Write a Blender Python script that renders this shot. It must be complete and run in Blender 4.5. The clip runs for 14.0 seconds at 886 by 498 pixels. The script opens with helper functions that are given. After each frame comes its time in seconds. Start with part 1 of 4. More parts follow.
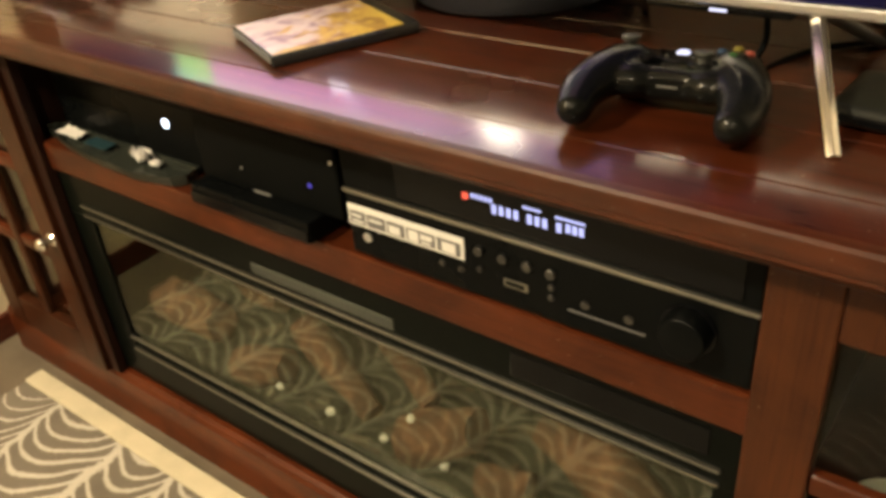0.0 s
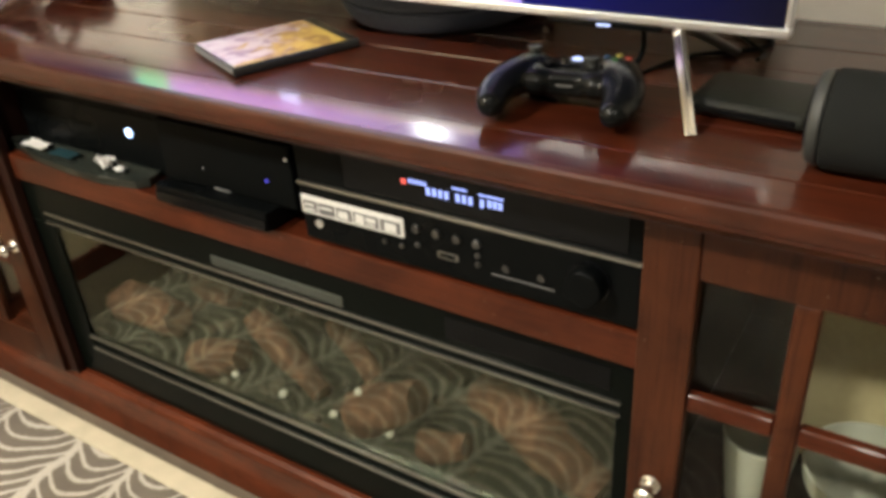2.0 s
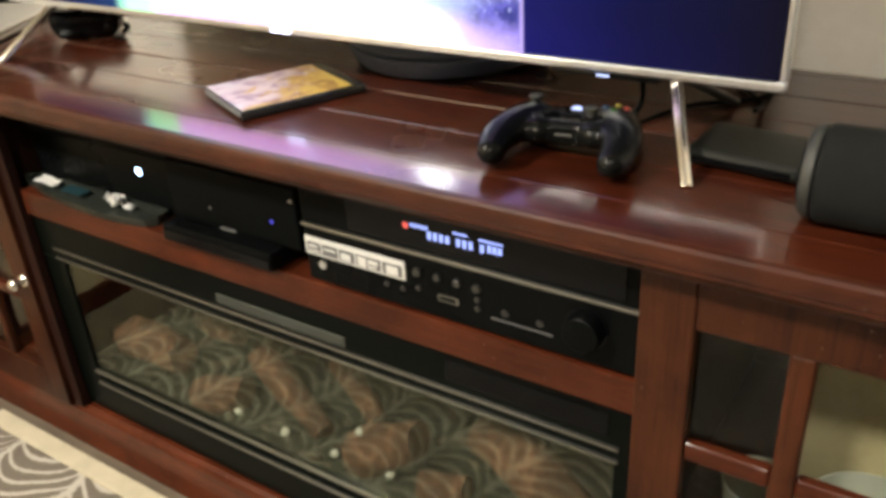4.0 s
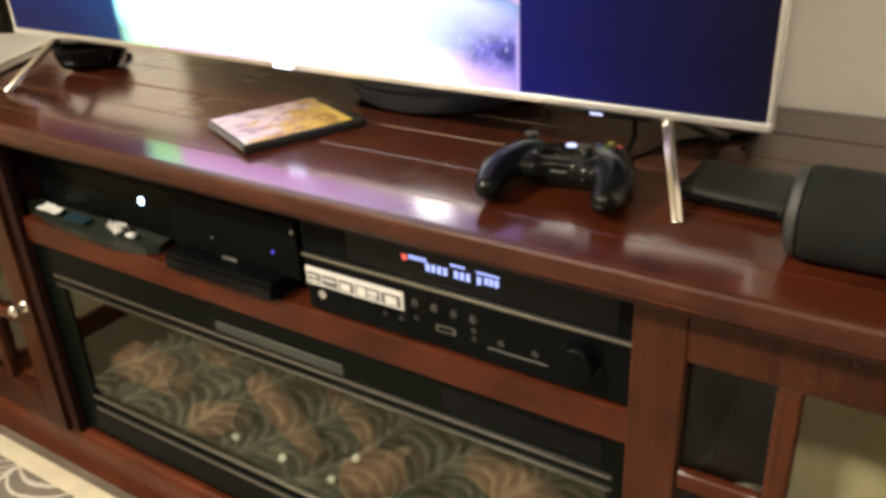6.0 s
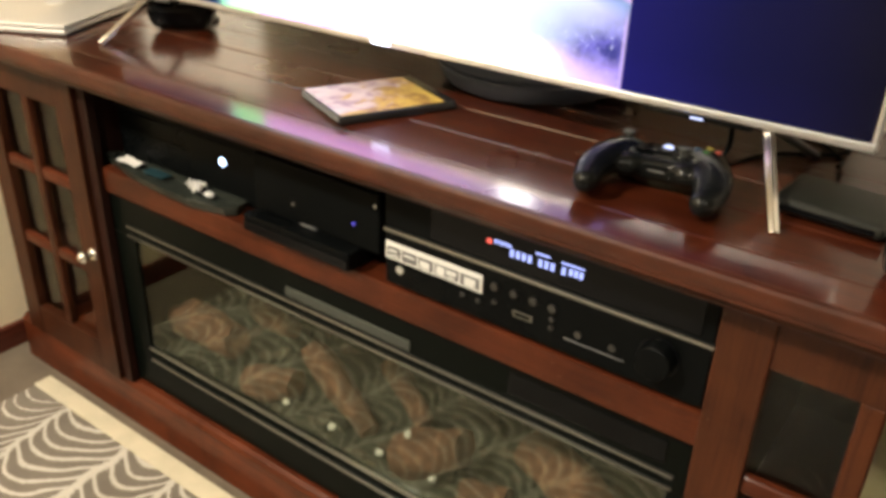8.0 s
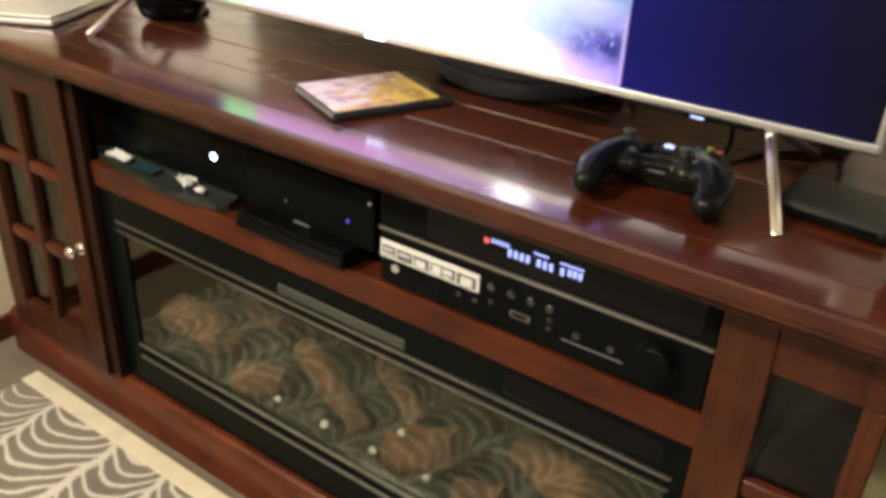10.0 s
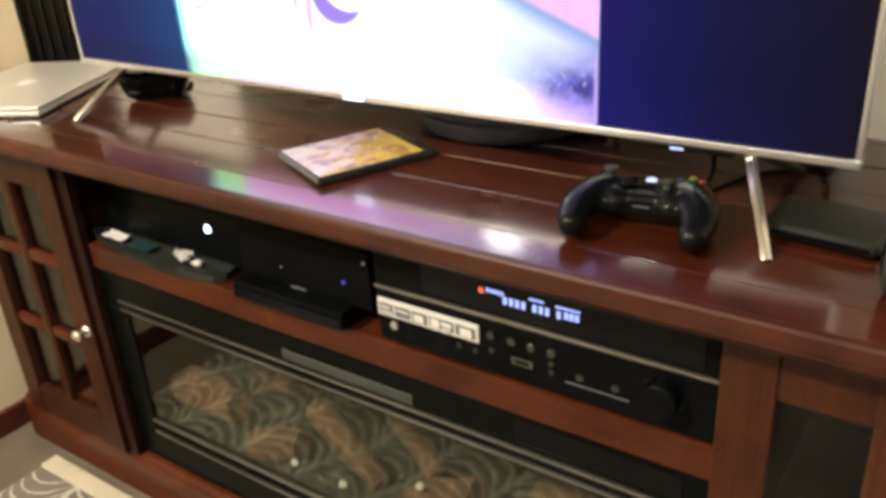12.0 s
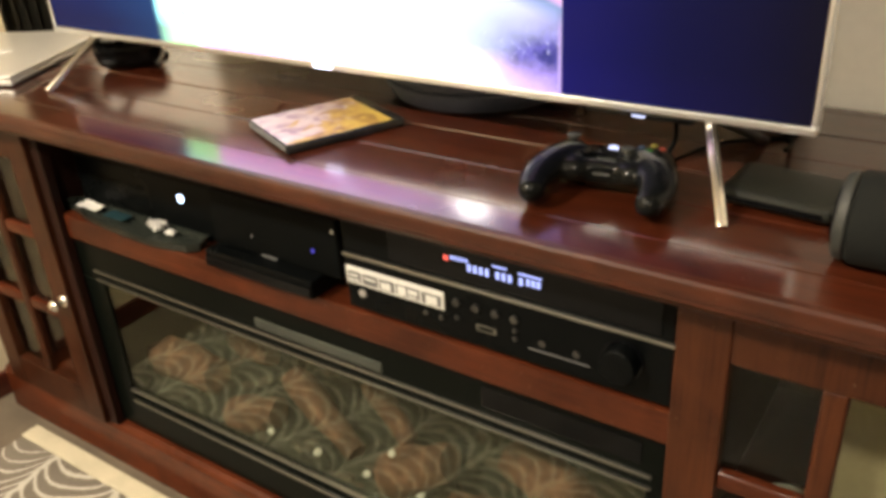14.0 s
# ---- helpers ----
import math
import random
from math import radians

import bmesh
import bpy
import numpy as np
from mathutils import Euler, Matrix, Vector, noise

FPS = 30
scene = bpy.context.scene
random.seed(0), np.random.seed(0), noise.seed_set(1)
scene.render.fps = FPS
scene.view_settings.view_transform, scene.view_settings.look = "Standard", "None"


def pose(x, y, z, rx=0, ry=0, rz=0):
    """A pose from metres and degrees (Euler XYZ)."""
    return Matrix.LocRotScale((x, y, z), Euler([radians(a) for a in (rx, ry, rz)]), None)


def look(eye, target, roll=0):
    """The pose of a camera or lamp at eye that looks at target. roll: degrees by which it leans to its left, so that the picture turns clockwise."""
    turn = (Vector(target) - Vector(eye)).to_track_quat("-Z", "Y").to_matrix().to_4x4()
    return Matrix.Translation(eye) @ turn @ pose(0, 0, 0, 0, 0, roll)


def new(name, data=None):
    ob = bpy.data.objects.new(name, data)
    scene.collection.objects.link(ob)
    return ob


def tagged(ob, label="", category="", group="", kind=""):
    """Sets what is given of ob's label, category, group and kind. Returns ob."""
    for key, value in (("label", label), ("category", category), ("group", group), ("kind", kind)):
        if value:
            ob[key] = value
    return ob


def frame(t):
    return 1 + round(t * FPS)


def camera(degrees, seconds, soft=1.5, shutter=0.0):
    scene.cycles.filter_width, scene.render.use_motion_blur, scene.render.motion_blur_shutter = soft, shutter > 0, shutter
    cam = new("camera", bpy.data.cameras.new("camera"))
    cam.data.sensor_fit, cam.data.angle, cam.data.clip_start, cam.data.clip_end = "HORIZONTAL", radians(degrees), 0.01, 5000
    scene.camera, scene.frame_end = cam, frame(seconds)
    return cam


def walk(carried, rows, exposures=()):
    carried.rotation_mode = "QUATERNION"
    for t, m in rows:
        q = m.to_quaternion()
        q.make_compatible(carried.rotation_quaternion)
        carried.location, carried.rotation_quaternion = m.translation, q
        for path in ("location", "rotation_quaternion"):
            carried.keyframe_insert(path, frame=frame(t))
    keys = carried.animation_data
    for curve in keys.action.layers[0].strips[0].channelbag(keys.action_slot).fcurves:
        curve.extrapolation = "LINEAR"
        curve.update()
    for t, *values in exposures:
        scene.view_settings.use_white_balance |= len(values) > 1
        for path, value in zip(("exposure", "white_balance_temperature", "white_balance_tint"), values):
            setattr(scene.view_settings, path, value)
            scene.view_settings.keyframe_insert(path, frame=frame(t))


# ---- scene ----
cam = camera(55.8, 14.0, 3.9)
PATH = [
    (0, (0.132, -0.52, 1.012), (-0.949, 0.787, -0.049), -5.4),
    (0.5, (0.149, -0.615, 1.026), (-0.925, 0.71, -0.017), -2.9),
    (1, (0.194, -0.633, 1.051), (-0.881, 0.703, 0.022), -5.7),
    (1.5, (0.21, -0.639, 1.047), (-0.787, 0.762, 0.024), -5.1),
    (2, (0.212, -0.644, 1.043), (-0.751, 0.783, 0.025), -4.0),
    (2.5, (0.221, -0.641, 1.047), (-0.756, 0.784, 0.039), -3.8),
    (3, (0.222, -0.634, 1.054), (-0.769, 0.8, 0.075), -3.9),
    (3.2, (0.224, -0.629, 1.056), (-0.781, 0.8, 0.081), -4.4),
    (5.3, (0.222, -0.666, 1.058), (-0.77, 0.823, 0.166), -1.9),
    (5.5, (0.224, -0.66, 1.071), (-0.766, 0.818, 0.156), -2.7),
    (6, (0.228, -0.658, 1.078), (-0.769, 0.823, 0.177), -3.0),
    (6.5, (0.228, -0.664, 1.091), (-0.784, 0.815, 0.203), -3.1),
    (7, (0.223, -0.693, 1.088), (-0.801, 0.759, 0.17), -0.4),
    (7.5, (0.195, -0.717, 1.077), (-0.832, 0.745, 0.178), 1.2),
    (8, (0.181, -0.714, 1.078), (-0.855, 0.73, 0.16), 1.9),
    (10.5, (0.162, -0.699, 1.085), (-0.835, 0.75, 0.132), 2.3),
    (11, (0.162, -0.679, 1.093), (-0.846, 0.753, 0.126), 0.1),
    (11.5, (0.168, -0.677, 1.107), (-0.871, 0.766, 0.192), -3.3),
    (12, (0.176, -0.684, 1.102), (-0.875, 0.779, 0.233), -3.7),
    (12.5, (0.2, -0.684, 1.098), (-0.873, 0.76, 0.225), -4.6),
    (13, (0.212, -0.682, 1.103), (-0.854, 0.766, 0.226), -4.1),
    (13.5, (0.203, -0.679, 1.099), (-0.837, 0.784, 0.216), -3.6),
    (14, (0.209, -0.674, 1.094), (-0.82, 0.774, 0.174), -3.5),
]
WHITE = [(0, -0.1, 7900, 8), (0.5, -0.05, 7000, 9), (1.0, -0.05, 6300, 9), (1.5, -0.05, 5950, 9), (3, -0.1, 5800, 9), (6, 0, 6200, 10), (8, 0, 6300, 10), (11, -0.1, 6050, 10), (14, 0, 6500, 10)]
walk(cam, [(t, look(eye, target, roll)) for t, eye, target, roll in PATH], WHITE)

SCREEN = 8.0
LAMPS = ((0.45, -1.65, 2.36, 38.0), (-1.16, -1.65, 2.36, 132.0))


# ---- light ----
def sky_world():
    w = bpy.data.worlds.new("room_world")
    w.use_nodes = True
    w.node_tree.nodes["Background"].inputs[0].default_value = (0.5, 0.42, 0.33, 1)
    w.node_tree.nodes["Background"].inputs[1].default_value = 0.02
    scene.world = w


sky_world()


def area_lamp(name, eye, target, size, watts, colour):
    d = bpy.data.lights.new(name, "AREA")
    d.shape, d.size, d.energy, d.color = "DISK", size, watts, colour
    ob = new(name, d)
    ob.matrix_world = look(eye, target)
    return ob


for spot in LAMPS:
    area_lamp("ceiling_lamp_light", spot[:3], (spot[0], spot[1], 0), 0.26, spot[3], (1.0, 0.89, 0.71))

# ---- materials ----


def nodes_of(name):
    m = bpy.data.materials.new(name)
    m.use_nodes = True
    nt = m.node_tree
    return m, nt, nt.nodes["Principled BSDF"]


def add(nt, kind, **props):
    n = nt.nodes.new(kind)
    for k, v in props.items():
        setattr(n, k, v)
    return n


def ramp(nt, fac, stops, interpolation="LINEAR"):
    r = add(nt, "ShaderNodeValToRGB")
    r.color_ramp.interpolation = interpolation
    el = r.color_ramp.elements
    while len(el) < len(stops):
        el.new(0.5)
    for e, (p, c) in zip(el, stops):
        e.position, e.color = p, (*c, 1)
    nt.links.new(fac, r.inputs[0])
    return r.outputs[0]


def coords(nt, scale=(1, 1, 1)):
    c = add(nt, "ShaderNodeTexCoord")
    mp = add(nt, "ShaderNodeMapping")
    mp.inputs["Scale"].default_value = scale
    nt.links.new(c.outputs["Object"], mp.inputs[0])
    return mp.outputs[0]


def noise_tex(nt, vec, scale, detail=4, rough=0.55, distortion=0.0):
    n = add(nt, "ShaderNodeTexNoise")
    n.inputs["Scale"].default_value, n.inputs["Detail"].default_value = scale, detail
    n.inputs["Roughness"].default_value, n.inputs["Distortion"].default_value = rough, distortion
    nt.links.new(vec, n.inputs["Vector"])
    return n.outputs["Fac"]


def mathn(nt, op, a, b=None, c=None):
    n = add(nt, "ShaderNodeMath", operation=op)
    for i, v in enumerate((a, b, c)):
        if v is None:
            continue
        if isinstance(v, (int, float)):
            n.inputs[i].default_value = v
        else:
            nt.links.new(v, n.inputs[i])
    return n.outputs[0]


def mixc(nt, fac, a, b, kind="MIX"):
    n = add(nt, "ShaderNodeMix", data_type="RGBA", blend_type=kind)
    for i, v in ((0, fac), (6, a), (7, b)):
        if isinstance(v, (int, float)):
            n.inputs[i].default_value = v
        elif isinstance(v, tuple):
            n.inputs[i].default_value = (*v, 1)
        else:
            nt.links.new(v, n.inputs[i])
    return n.outputs[2]


def bump(nt, bsdf, height, strength=0.2, distance=0.002):
    b = add(nt, "ShaderNodeBump")
    b.inputs["Strength"].default_value, b.inputs["Distance"].default_value = strength, distance
    nt.links.new(height, b.inputs["Height"])
    nt.links.new(b.outputs[0], bsdf.inputs["Normal"])


def plain(name, colour, rough=0.5, metal=0.0, vary=0.25, scale=30.0, relief=0.1, coat=0.0, spec=0.5):
    """Paint, plastic or metal with a cloudy and a fine variation of colour and gloss."""
    m, nt, b = nodes_of(name)
    v = coords(nt)
    big, fine = noise_tex(nt, v, scale * 0.15, 3), noise_tex(nt, v, scale * 6, 5)
    both = mathn(nt, "MULTIPLY_ADD", big, 0.6, mathn(nt, "MULTIPLY", fine, 0.4))
    lo, hi = [tuple(max(0, c * f) for c in colour) for f in (1 - vary, 1 + vary)]
    nt.links.new(ramp(nt, both, ((0.3, lo), (0.7, hi))), b.inputs["Base Color"])
    r = mathn(nt, "MULTIPLY_ADD", big, 0.16, rough - 0.08)
    nt.links.new(r, b.inputs["Roughness"])
    b.inputs["Metallic"].default_value = metal
    b.inputs["Specular IOR Level"].default_value = spec
    b.inputs["Coat Weight"].default_value = coat
    b.inputs["Coat Roughness"].default_value = 0.1
    if relief:
        bump(nt, b, fine, relief, 0.001)
    return m


def wood(name, dark, light, along="X", rough=0.3, coat=0.6, coat_rough=0.12, wear=0.0):
    """Stained, lacquered wood: long grain, broad tone, small worn specks."""
    m, nt, b = nodes_of(name)
    s = {"X": (1.2, 26, 26), "Z": (26, 26, 1.2), "Y": (26, 1.2, 26)}[along]
    info = add(nt, "ShaderNodeObjectInfo")
    c = add(nt, "ShaderNodeTexCoord")
    sh = add(nt, "ShaderNodeVectorMath", operation="MULTIPLY_ADD")
    nt.links.new(info.outputs["Random"], sh.inputs[0])
    sh.inputs[1].default_value = (7, 5, 3)
    nt.links.new(c.outputs["Object"], sh.inputs[2])
    mp = add(nt, "ShaderNodeMapping")
    mp.inputs["Scale"].default_value = s
    nt.links.new(sh.outputs[0], mp.inputs[0])
    grain = noise_tex(nt, mp.outputs[0], 2.2, 8, 0.62, 0.6)
    pores = noise_tex(nt, mp.outputs[0], 9, 4, 0.6)
    broad = noise_tex(nt, sh.outputs[0], 5.0, 3)
    f = mathn(nt, "ADD", mathn(nt, "MULTIPLY", grain, 0.55), mathn(nt, "MULTIPLY", broad, 0.45))
    col = ramp(nt, f, ((0.28, dark), (0.52, tuple((a + q) / 2 for a, q in zip(dark, light))), (0.72, light)))
    pore = ramp(nt, pores, ((0.34, (0.45, 0.4, 0.4)), (0.5, (1, 1, 1))))
    col = mixc(nt, 0.6, col, pore, "MULTIPLY")
    stain = ramp(nt, noise_tex(nt, sh.outputs[0], 9.0, 6, 0.68, 0.7), ((0.36, (0.58, 0.55, 0.53)), (0.50, (0.94, 0.94, 0.94)), (0.66, (1.12, 1.10, 1.08))))
    col = mixc(nt, 0.85, col, stain, "MULTIPLY")
    tone = mathn(nt, "MULTIPLY_ADD", info.outputs["Random"], 0.3, 0.85)
    g = add(nt, "ShaderNodeCombineColor")
    for i in range(3):
        nt.links.new(tone, g.inputs[i])
    col = mixc(nt, 1.0, col, g.outputs[0], "MULTIPLY")
    speck = ramp(nt, noise_tex(nt, sh.outputs[0], 190, 2), ((0.735, (0, 0, 0)), (0.78, (1, 1, 1))))
    col = mixc(nt, mathn(nt, "MULTIPLY", speck, 0.35), col, (0.34, 0.27, 0.21))
    nt.links.new(col, b.inputs["Base Color"])
    nt.links.new(mathn(nt, "MULTIPLY_ADD", broad, 0.2, rough - 0.1), b.inputs["Roughness"])
    b.inputs["Specular IOR Level"].default_value = 0.10
    b.inputs["Coat Weight"].default_value = coat
    b.inputs["Coat IOR"].default_value = 1.68
    rub = noise_tex(nt, mp.outputs[0], 1.1, 6, 0.7)
    nt.links.new(mathn(nt, "ADD", mathn(nt, "MULTIPLY_ADD", broad, 0.1, coat_rough - 0.10), mathn(nt, "MULTIPLY", rub, 0.10)), b.inputs["Coat Roughness"])
    bump(nt, b, pores, 0.12, 0.0006)
    return m


def pane_glass(name, base, tint, sheen=(1, 1, 1)):
    """A thin pane: clear, with its gloss by the angle."""
    m, nt, b = nodes_of(name)
    nt.nodes.remove(b)
    t, g = add(nt, "ShaderNodeBsdfTransparent"), add(nt, "ShaderNodeBsdfGlossy")
    t.inputs[0].default_value = (*tint, 1)
    g.inputs["Color"].default_value = (*sheen, 1)
    g.inputs["Roughness"].default_value = 0.015
    lw = add(nt, "ShaderNodeLayerWeight")
    lw.inputs[0].default_value = 0.5
    fac = mathn(nt, "MULTIPLY_ADD", mathn(nt, "POWER", lw.outputs["Facing"], 5.5), 1.0 - base, base)
    mx = add(nt, "ShaderNodeMixShader")
    nt.links.new(fac, mx.inputs[0])
    nt.links.new(t.outputs[0], mx.inputs[1])
    nt.links.new(g.outputs[0], mx.inputs[2])
    nt.links.new(mx.outputs[0], nt.nodes["Material Output"].inputs[0])
    return m


def glow(name, colour, strength):
    m, nt, b = nodes_of(name)
    b.inputs["Base Color"].default_value = (0.02, 0.02, 0.02, 1)
    b.inputs["Emission Color"].default_value = (*colour, 1)
    b.inputs["Emission Strength"].default_value = strength
    return m


def rug_material():
    """Taupe pile with cream fern fronds: upright stems with paired, arched leaflets."""
    m, nt, b = nodes_of("fern_rug_pile")
    v = coords(nt)
    warp = noise_tex(nt, v, 5, 2)
    sep = add(nt, "ShaderNodeSeparateXYZ")
    nt.links.new(v, sep.inputs[0])
    x, y = sep.outputs[0], sep.outputs[1]
    # stems run mostly across the cabinet's front, with drooping leaflets between them
    wv = mathn(nt, "MULTIPLY_ADD", noise_tex(nt, v, 3.2, 2), 0.16, -0.08)
    u = mathn(nt, "ADD", mathn(nt, "ADD", mathn(nt, "MULTIPLY", x, 0.95), mathn(nt, "MULTIPLY", y, 0.31)), wv)
    w = mathn(nt, "ADD", mathn(nt, "SUBTRACT", mathn(nt, "MULTIPLY", y, 0.95), mathn(nt, "MULTIPLY", x, 0.31)), mathn(nt, "MULTIPLY", warp, 0.05))
    k = mathn(nt, "ADD", mathn(nt, "DIVIDE", u, 0.150), 100)
    odd = mathn(nt, "MODULO", mathn(nt, "FLOOR", mathn(nt, "ADD", k, 0.5)), 2)
    a = mathn(nt, "ABSOLUTE", mathn(nt, "SUBTRACT", mathn(nt, "FRACT", k), 0.5))
    t1 = mathn(nt, "SUBTRACT", 1.0, mathn(nt, "MULTIPLY", a, 2))
    sag = mathn(nt, "MULTIPLY", mathn(nt, "SUBTRACT", 1.0, mathn(nt, "POWER", t1, 2.4)), 0.052)
    ph = mathn(nt, "DIVIDE", mathn(nt, "ADD", mathn(nt, "ADD", w, sag), mathn(nt, "MULTIPLY", odd, 0.014)), 0.0310)
    fr = mathn(nt, "ABSOLUTE", mathn(nt, "SUBTRACT", mathn(nt, "FRACT", mathn(nt, "ADD", ph, 200)), 0.5))
    fuzz = mathn(nt, "MULTIPLY_ADD", noise_tex(nt, v, 130, 4, 0.7), 0.36, -0.18)
    soft_rib = mathn(nt, "ADD", mathn(nt, "ADD", fr, fuzz), mathn(nt, "MULTIPLY", mathn(nt, "SUBTRACT", warp, 0.5), 0.40))
    rib = mathn(nt, "MINIMUM", mathn(nt, "MAXIMUM", mathn(nt, "MULTIPLY", mathn(nt, "SUBTRACT", 0.185, soft_rib), 12), 0.0), 1.0)
    soft_stem = mathn(nt, "ADD", mathn(nt, "ADD", a, mathn(nt, "MULTIPLY", fuzz, 0.35)), mathn(nt, "MULTIPLY", fr, 0.05))
    stem = mathn(nt, "MINIMUM", mathn(nt, "MAXIMUM", mathn(nt, "MULTIPLY", mathn(nt, "SUBTRACT", 0.070, soft_stem), 40), 0.0), 1.0)
    line = mathn(nt, "MAXIMUM", rib, stem)
    pile = noise_tex(nt, v, 900, 3)
    patch = noise_tex(nt, v, 7, 4)
    base = ramp(nt, patch, ((0.3, (0.150, 0.127, 0.100)), (0.7, (0.215, 0.185, 0.148))))
    cream = ramp(nt, patch, ((0.3, (0.46, 0.425, 0.36)), (0.7, (0.58, 0.54, 0.465))))
    col = mixc(nt, line, base, cream)
    col = mixc(nt, 0.5, col, ramp(nt, pile, ((0.3, (0.6, 0.6, 0.6)), (0.65, (1, 1, 1)))), "MULTIPLY")
    nt.links.new(col, b.inputs["Base Color"])
    b.inputs["Roughness"].default_value = 0.95
    b.inputs["Specular IOR Level"].default_value = 0.15
    bump(nt, b, pile, 0.6, 0.003)
    return m


def screen_material():
    """The lit picture: pale middle between two navy side bands."""
    m, nt, b = nodes_of("tv_picture")
    c = add(nt, "ShaderNodeTexCoord")
    sep = add(nt, "ShaderNodeSeparateXYZ")
    nt.links.new(c.outputs["Object"], sep.inputs[0])
    x, z = sep.outputs[0], sep.outputs[2]
    u = mathn(nt, "DIVIDE", mathn(nt, "ADD", x, 0.604), 1.208)
    stops = ((0.0, (0.0006, 0.0010, 0.010)), (0.13, (0.0008, 0.002, 0.012)), (0.222, (0.0014, 0.006, 0.021)), (0.234, (0.06, 0.12, 0.09)),
             (0.250, (0.130, 0.33, 0.126)), (0.288, (0.130, 0.32, 0.126)), (0.302, (0.30, 0.138, 0.30)), (0.49, (0.32, 0.138, 0.32)),
             (0.508, (0.34, 0.2, 0.4)), (0.53, (0.28, 0.135, 0.30)), (0.60, (0.26, 0.15, 0.30)), (0.66, (0.20, 0.14, 0.22)),
             (0.69, (0.24, 0.18, 0.26)), (0.72, (0.20, 0.14, 0.24)), (0.776, (0.13, 0.09, 0.24)), (0.780, (0.0010, 0.0009, 0.018)),
             (0.88, (0.0004, 0.0004, 0.007)), (1.0, (0.0001, 0.0001, 0.001)))
    low = ramp(nt, u, stops)
    hi = ramp(nt, u, ((0.0, (0.0005, 0.0012, 0.012)), (0.10, (0.0006, 0.002, 0.014)), (0.222, (0.0015, 0.007, 0.025)), (0.232, (0.12, 0.30, 0.32)),
                      (0.30, (0.3, 0.32, 0.34)), (0.58, (0.30, 0.30, 0.32)), (0.68, (0.135, 0.155, 0.185)), (0.776, (0.10, 0.095, 0.165)),
                      (0.780, (0.0008, 0.0008, 0.016)), (0.88, (0.0003, 0.0004, 0.006)), (1.0, (0.0001, 0.0001, 0.001))))
    up = mathn(nt, "SMOOTH_MIN", mathn(nt, "MAXIMUM", mathn(nt, "DIVIDE", mathn(nt, "SUBTRACT", z, 0.030), 0.022), 0.0), 1.0, 0.1)
    col = mixc(nt, up, low, hi)
    # an added white glow at the lower edge, to put a highlight on the cabinet top
    ex = mathn(nt, "MULTIPLY", mathn(nt, "SUBTRACT", x, 0.215), 42)
    ez = mathn(nt, "MULTIPLY", mathn(nt, "SUBTRACT", z, 0.016), 60)
    top_highlight_glow = mathn(nt, "POWER", 2.718, mathn(nt, "MULTIPLY", mathn(nt, "ADD", mathn(nt, "MULTIPLY", ex, ex), mathn(nt, "MULTIPLY", ez, ez)), -1.0))
    col = mixc(nt, mathn(nt, "MULTIPLY", top_highlight_glow, 1.9), col, (1.0, 0.95, 0.9), "ADD")
    # a dim violet, speckled corner low at the picture's edge
    cl = noise_tex(nt, c.outputs["Object"], 22, 5, 0.6)
    du = mathn(nt, "MINIMUM", mathn(nt, "MAXIMUM", mathn(nt, "MULTIPLY", mathn(nt, "SUBTRACT", x, 0.20), 8), 0.0), 1.0)
    dz = mathn(nt, "MINIMUM", mathn(nt, "MAXIMUM", mathn(nt, "MULTIPLY", mathn(nt, "SUBTRACT", 0.098, z), 18), 0.0), 1.0)
    db = mathn(nt, "MINIMUM", mathn(nt, "MULTIPLY_ADD", z, 18, 0.05), 1.0)
    spot = mathn(nt, "MULTIPLY", mathn(nt, "MULTIPLY", mathn(nt, "MULTIPLY", du, dz), db), mathn(nt, "MULTIPLY_ADD", cl, 1.9, 0.35))
    inside = mathn(nt, "LESS_THAN", x, 0.338)
    spot = mathn(nt, "MINIMUM", mathn(nt, "MULTIPLY", spot, inside), 0.97)
    dust = ramp(nt, noise_tex(nt, c.outputs["Object"], 150, 2), ((0.62, (0, 0, 0)), (0.70, (1, 1, 1))))
    tide = ramp(nt, noise_tex(nt, c.outputs["Object"], 48, 4, 0.7), ((0.40, (0.006, 0.006, 0.036)), (0.60, (0.026, 0.022, 0.090))))
    col = mixc(nt, spot, col, mixc(nt, mathn(nt, "MULTIPLY", dust, 0.6), tide, (0.10, 0.10, 0.15)))
    rim = mathn(nt, "MULTIPLY", mathn(nt, "GREATER_THAN", x, 0.3335), inside)
    col = mixc(nt, mathn(nt, "MULTIPLY", rim, 0.6), col, (0.11, 0.08, 0.14))
    # a lilac wedge above a slanting edge
    edge = mathn(nt, "MULTIPLY_ADD", mathn(nt, "SUBTRACT", 0.338, x), 0.41, 0.099)
    shade = mathn(nt, "SUBTRACT", 1.0, mathn(nt, "MINIMUM", mathn(nt, "MAXIMUM", mathn(nt, "MULTIPLY", mathn(nt, "SUBTRACT", edge, z), 48), 0.0), 1.0))
    fade = mathn(nt, "MINIMUM", mathn(nt, "MAXIMUM", mathn(nt, "MULTIPLY", mathn(nt, "SUBTRACT", x, 0.10), 6), 0.0), 0.9)
    col = mixc(nt, mathn(nt, "MULTIPLY", mathn(nt, "MULTIPLY", shade, fade), inside), col, (0.036, 0.055, 0.095))
    wedge = mathn(nt, "MINIMUM", mathn(nt, "MAXIMUM", mathn(nt, "MULTIPLY", mathn(nt, "SUBTRACT", z, edge), 140), 0.0), 1.0)
    wedge = mathn(nt, "MULTIPLY", mathn(nt, "MULTIPLY", wedge, inside), mathn(nt, "GREATER_THAN", x, 0.12))
